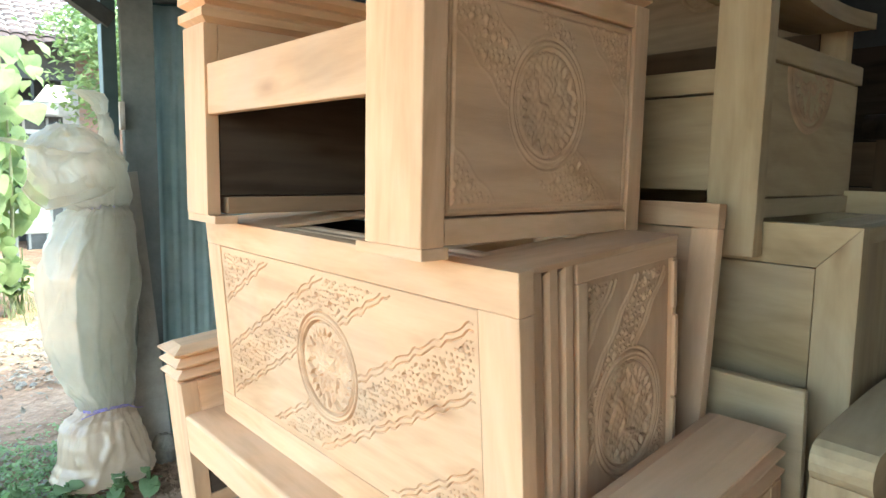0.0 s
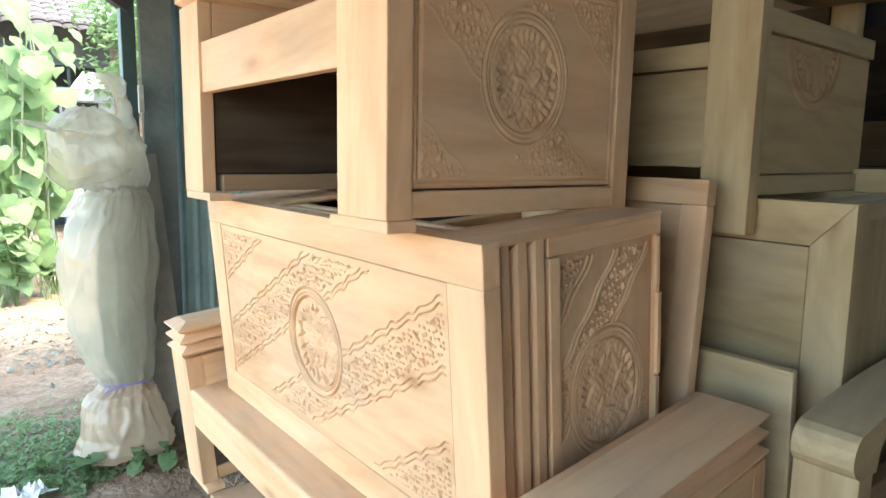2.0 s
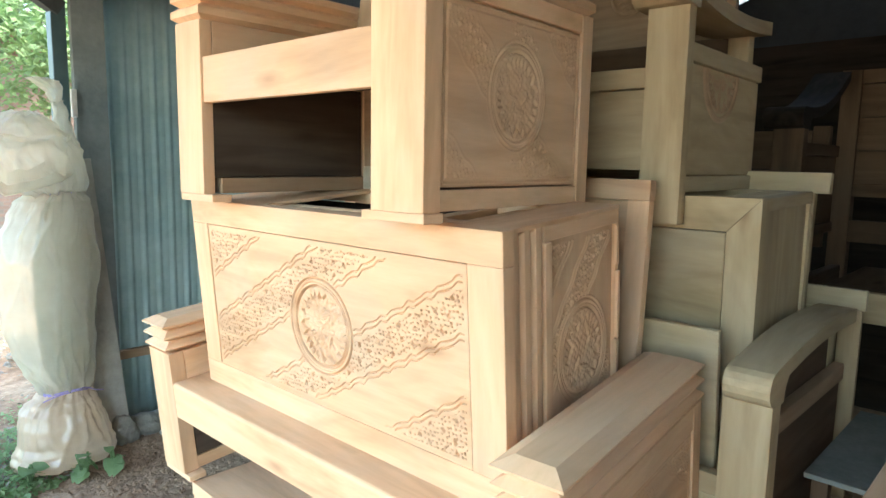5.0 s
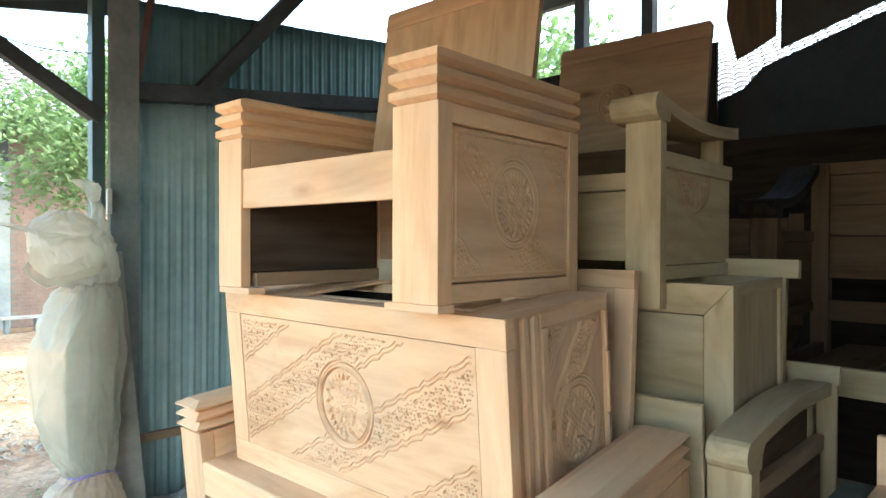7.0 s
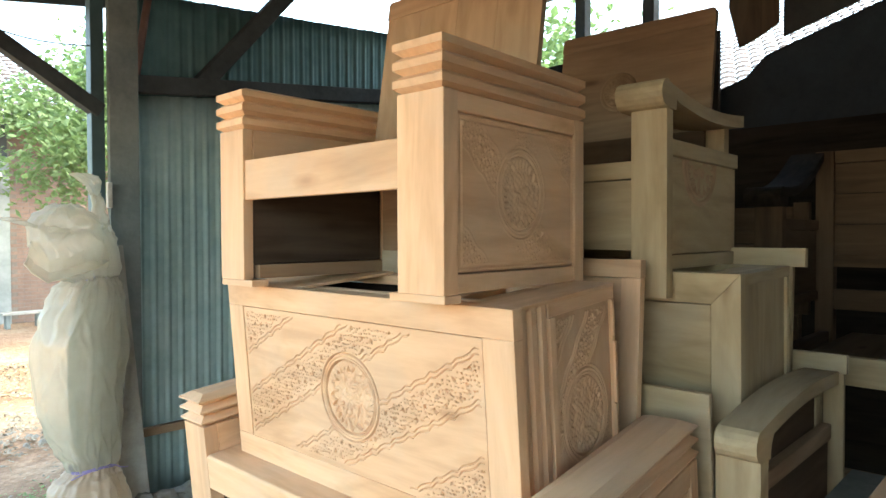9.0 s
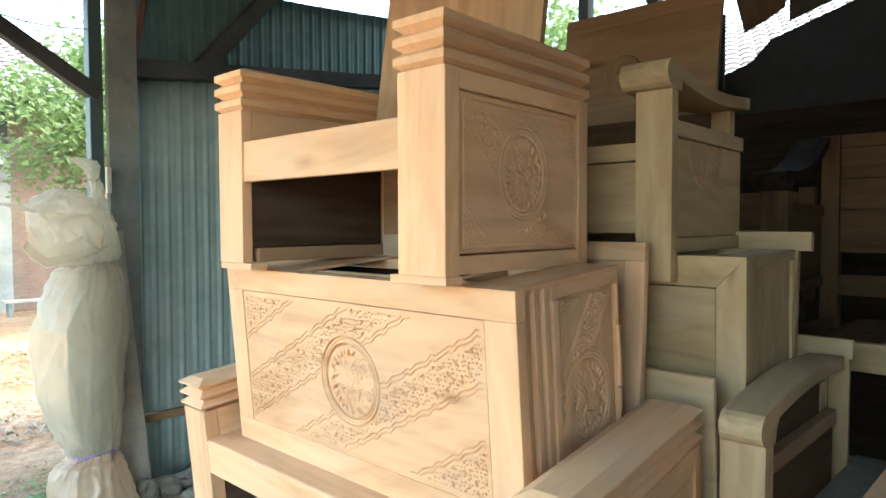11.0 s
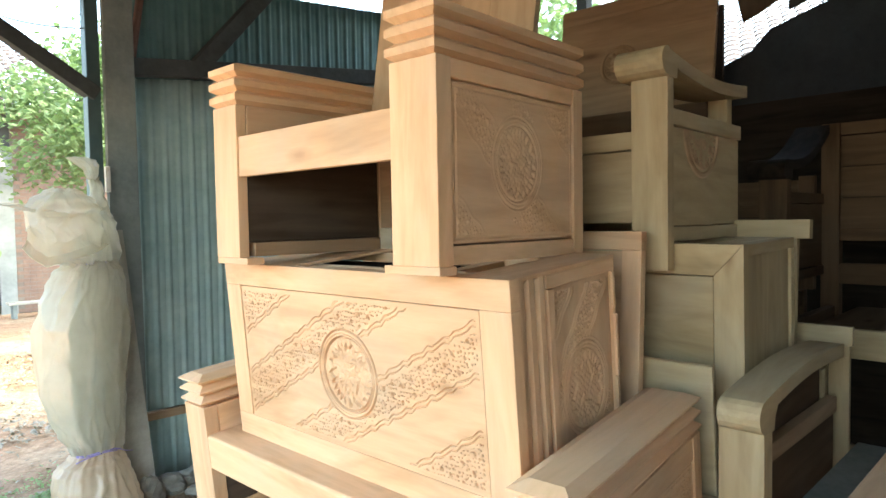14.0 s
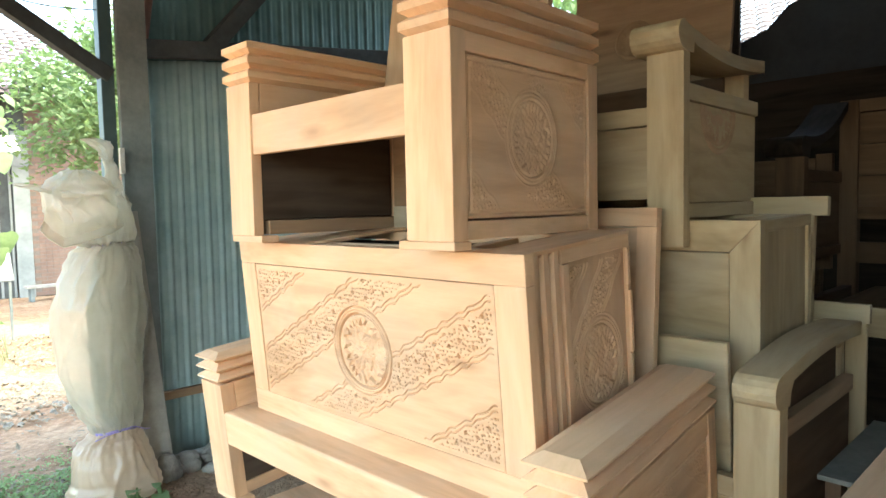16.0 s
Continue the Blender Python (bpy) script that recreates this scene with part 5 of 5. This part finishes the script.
def neighbour():
    t = thing("neighbour_house", pose(8.0, 3.25, 0, 0, 0, 22), "neighbouring house with a clay tile roof", "house")
    bm = bmesh.new()
    add_box(bm, (0.6, -9.0, 0), (6.0, -0.2, 2.9), 0)
    part("wall", bm, M_PLASTER, t)
    vs, fs = [], []
    m = Matrix.Translation((0, 0, 3.1)) @ pose(0, 0, 0, 0, -27, 0)
    for j in range(27):
        for i in range(42):
            b = len(vs)
            y, x = -9.24 + i * 0.22, j * 0.27
            for k in range(5):
                a = math.pi * k / 4
                for xx, zz in ((x, 0.03), (x + 0.29, 0.0)):
                    vs.append(tuple(m @ Vector((xx, y + 0.11 - 0.11 * math.cos(a), zz + 0.045 * math.sin(a)))))
            for k in range(4):
                fs.append((b + 2 * k, b + 2 * k + 1, b + 2 * k + 3, b + 2 * k + 2))
    me = bpy.data.meshes.new("roof")
    me.from_pydata(vs, [], fs)
    me.materials.append(M_TILE)
    r = new("roof", me)
    r.parent = t
    r["label"] = "rows of curved clay tiles"


neighbour()


def yard_bench():
    t = thing("yard_bench", pose(2.2, 12.7, 0), "low grey wooden bench by the house wall", "bench")
    bm = bmesh.new()
    add_box(bm, (0.2, 0, 0.24), (0.85, 0.25, 0.28), 0.005)
    part("seat", bm, M_SACK, t)
    for x in (0.26, 0.72):
        bm = bmesh.new()
        add_box(bm, (x, 0.03, 0), (x + 0.06, 0.22, 0.24), 0.005)
        part("leg", bm, M_OLD, t)


yard_bench()


# ---- litter and rubble ----
def litter():
    r = random.Random(5)
    vs, fs = [], []
    for _ in range(20000):
        x, y = r.uniform(-2.5, 3.5), r.uniform(3.2, 9.5)
        if y < 3.9 and x > 1.0:
            continue
        if noise.noise(Vector((x * 0.8, y * 0.8, 4))) < -0.1 or (4.1 < y < 5.2 and r.random() < 0.85):
            continue
        q = Euler((r.gauss(0, 0.35), r.gauss(0, 0.35), r.uniform(0, 6.28))).to_matrix()
        s, p, b = r.uniform(0.018, 0.062), Vector((x, y, r.uniform(0.012, 0.03))), len(vs)
        for a in ((-0.5, 0, 0.1), (-0.1, -0.28, 0), (0.5, 0, 0.12), (-0.1, 0.28, 0)):
            vs.append(tuple(p + q @ (Vector(a) * s)))
        fs += [(b, b + 1, b + 2), (b, b + 2, b + 3)]
    me = bpy.data.meshes.new("dry_leaves")
    me.from_pydata(vs, [], fs)
    me.materials.append(M_LITTER)
    tagged(new("dry_leaves", me), "dry fallen leaves scattered over the yard", "leaves", kind="stuff")
    vs, fs = [], []
    for _ in range(5000):
        x, y = r.uniform(-0.6, 1.9), r.uniform(1.9, 3.7)
        s = r.uniform(0.003, 0.012)
        b = len(vs)
        for a in ((1, 0, 0), (0, 1, 0), (-1, 0, 0), (0, -1, 0), (0, 0, 0.8)):
            vs.append((x + a[0] * s * r.uniform(0.6, 1.3), y + a[1] * s * r.uniform(0.6, 1.3), a[2] * s))
        fs += [(b, b + 1, b + 4), (b + 1, b + 2, b + 4), (b + 2, b + 3, b + 4), (b + 3, b, b + 4)]
    me = bpy.data.meshes.new("pebbles")
    me.from_pydata(vs, [], fs)
    me.materials.append(M_SOIL)
    tagged(new("pebbles", me), "small crumbs of soil and pebbles on the ground", "pebbles", kind="stuff")


litter()


def rough_grass():
    r = random.Random(33)
    vs, fs = [], []
    for _ in range(1500):
        x, y = r.gauss(0.45, 0.30), r.uniform(7.2, 8.6)
        if noise.noise(Vector((x * 2, y * 2, 1))) < -0.1:
            continue
        a, h, w = r.uniform(0, 6.28), r.uniform(0.06, 0.30), r.uniform(0.004, 0.010)
        dx, dy, b = math.cos(a), math.sin(a), len(vs)
        for k in range(3):
            f = k / 2
            c = Vector((x + dx * h * 0.5 * f * f, y + dy * h * 0.5 * f * f, h * f))
            vs += [tuple(c + Vector((-dy, dx, 0)) * w * (1 - 0.8 * f)), tuple(c - Vector((-dy, dx, 0)) * w * (1 - 0.8 * f))]
        fs += [(b, b + 1, b + 3, b + 2), (b + 2, b + 3, b + 5, b + 4)]
    me = bpy.data.meshes.new("grass")
    me.from_pydata(vs, [], fs)
    me.materials.append(M_GRASS)
    tagged(new("grass", me), "rough grass tufts at the edge of the yard", "grass", kind="stuff")
    vs, fs = [], []
    for _ in range(260):
        x, y, s = r.uniform(-0.6, 2.2), r.uniform(5.2, 7.6), r.uniform(0.012, 0.04)
        b = len(vs)
        for a in ((1, 0, 0.1), (0.3, 0.9, 0.1), (-0.8, 0.5, 0.1), (-0.8, -0.6, 0.1), (0.3, -0.9, 0.1), (0.35, 0.3, 0.7), (-0.4, 0.25, 0.62), (-0.1, -0.4, 0.75)):
            vs.append((x + a[0] * s * r.uniform(0.7, 1.3), y + a[1] * s * r.uniform(0.7, 1.3), a[2] * s))
        fs += [(b, b + 1, b + 5), (b + 1, b + 2, b + 6), (b + 1, b + 6, b + 5), (b + 2, b + 3, b + 6), (b + 3, b + 7, b + 6), (b + 3, b + 4, b + 7), (b + 4, b + 5, b + 7), (b + 4, b, b + 5), (b + 5, b + 6, b + 7)]
    me = bpy.data.meshes.new("rubble")
    me.from_pydata(vs, [], fs)
    me.materials.append(M_STONE)
    tagged(new("rubble", me), "broken stones scattered over the yard", "rubble", kind="stuff")


rough_grass()


def rock(x, y, sx, sy, sz, seed):
    bm = bmesh.new()
    bmesh.ops.create_icosphere(bm, subdivisions=3, radius=1.0)
    for v in bm.verts:
        n = noise.noise(v.co * 1.3 + Vector((seed, 0, 0))) * 0.35 + noise.noise(v.co * 3.1 + Vector((0, seed, 0))) * 0.12
        v.co *= 1 + n
        v.co = Vector((x + v.co.x * sx, y + v.co.y * sy, sz * 0.6 + v.co.z * sz))
    tagged(finish("stone", bm, M_STONE), "rough brown stone at the foot of the wall", "stone", "rubble stones")


for k, a in enumerate(((1.24, 3.55, 0.10, 0.07, 0.07), (1.42, 3.6, 0.11, 0.07, 0.06), (1.12, 3.5, 0.07, 0.06, 0.09), (1.58, 3.58, 0.07, 0.06, 0.045), (1.33, 3.42, 0.05, 0.05, 0.03))):
    rock(*a, k * 3.1)


def waste():
    bm = bmesh.new()
    rows = []
    for i in range(9):
        rows.append([bm.verts.new((0.018 * i + 0.02 * noise.noise(Vector((i * 0.7, j * 0.7, 1))), 0.02 * j + 0.024 * noise.noise(Vector((i * 0.7, j * 0.7, 5))), 0.04 + 0.05 * noise.noise(Vector((i * 0.55, j * 0.55, 8))) + 0.022 * noise.noise(Vector((i * 1.7, j * 1.3, 3))))) for j in range(8)])
    for a, b in zip(rows, rows[1:]):
        for j in range(7):
            bm.faces.new((a[j], b[j], b[j + 1], a[j + 1]))
    o = finish("paper_scrap", bm, M_PAPER)
    o.matrix_world = pose(0.33, 3.02, 0.012, 0, 0, 35) @ Matrix.Diagonal((1.0, 1.0, 1.3, 1))
    m = o.modifiers.new("thickness", "SOLIDIFY")
    m.thickness = 0.0015
    tagged(o, "crumpled dirty white scrap of paper on the soil", "paper")


waste()


def yard_panel():
    t = thing("display_panel", pose(1.08, 9.0, 0), "white panel on thin legs in the yard", "panel")
    tilt = Matrix.Translation((0, 0, 0.72)) @ pose(0, 0, 0, -25, 0, 0)
    bm = bmesh.new()
    add_box(bm, (0, -0.015, 0), (0.42, 0.015, 0.36), 0.006, tilt)
    part("board", bm, M_PLASTER, t)
    for k in range(4):
        bm = bmesh.new()
        add_box(bm, (0.02, -0.022, 0.05 + k * 0.08), (0.40, -0.016, 0.065 + k * 0.08), 0.002, tilt)
        part("batten", bm, M_ZINC, t)
    for x in (0.04, 0.36):
        bm = bmesh.new()
        add_box(bm, (x, 0.0, 0), (x + 0.03, 0.03, 0.74), 0.004)
        part("leg", bm, M_OLD, t)


yard_panel()

# ---- odds and ends at the corner post ----
o = plank("leaning_board", (-0.11, -0.012, 0.0), (0.11, 0.012, 1.5), None, {c: M_SACK for c in "xyz"}, 0.004, "", Matrix.Translation((1.055, 3.545, 0.02)) @ pose(0, 0, 0, -2, -4.5, 0))
tagged(o, "grey-brown board leaning on the corner post", "board")
bm = bmesh.new()
add_box(bm, (0.986, 3.632, 1.73), (1.012, 3.658, 1.872), 0.004)
tagged(finish("white_strip", bm, M_PAPER), "short white plastic strip nailed to the corner post", "strip", kind="structure")
bm = bmesh.new()
cord(bm, [(0.30 + 0.64 * f, 4.05 - 0.34 * f, 2.80 - 0.175 * f - 0.06 * math.sin(math.pi * f)) for f in [k / 16 for k in range(17)]], 0.004)
tagged(finish("wire", bm, M_BEAM), "thin dark wire tied to the corner post", "wire", kind="structure")
bm = bmesh.new()
cord(bm, [(1.16, 3.735, 2.35), (1.2, 3.735, 2.6), (1.25, 3.74, 2.9), (1.29, 3.745, 3.12)], 0.022, 10)
tagged(finish("pole", bm, M_RUST, None, "", True), "thin reddish pole against the sheet wall", "pole")
# flat grey sheet; the legs under it are added to hold it up
t = thing("grey_sheet_stand", pose(1.68, 0.125, 0.0), "dull grey sheet on an added stand beside the rear settee", "table")
bm = bmesh.new()
add_box(bm, (0, 0, 0.735), (0.62, 0.215, 0.75), 0.003)
part("tabletop", bm, M_CLOTH, t, "dull grey top")
for x in (0.02, 0.56):
    for y in (0.015, 0.16):
        plank("leg", (x, y, 0), (x + 0.04, y + 0.04, 0.735), t, WB)
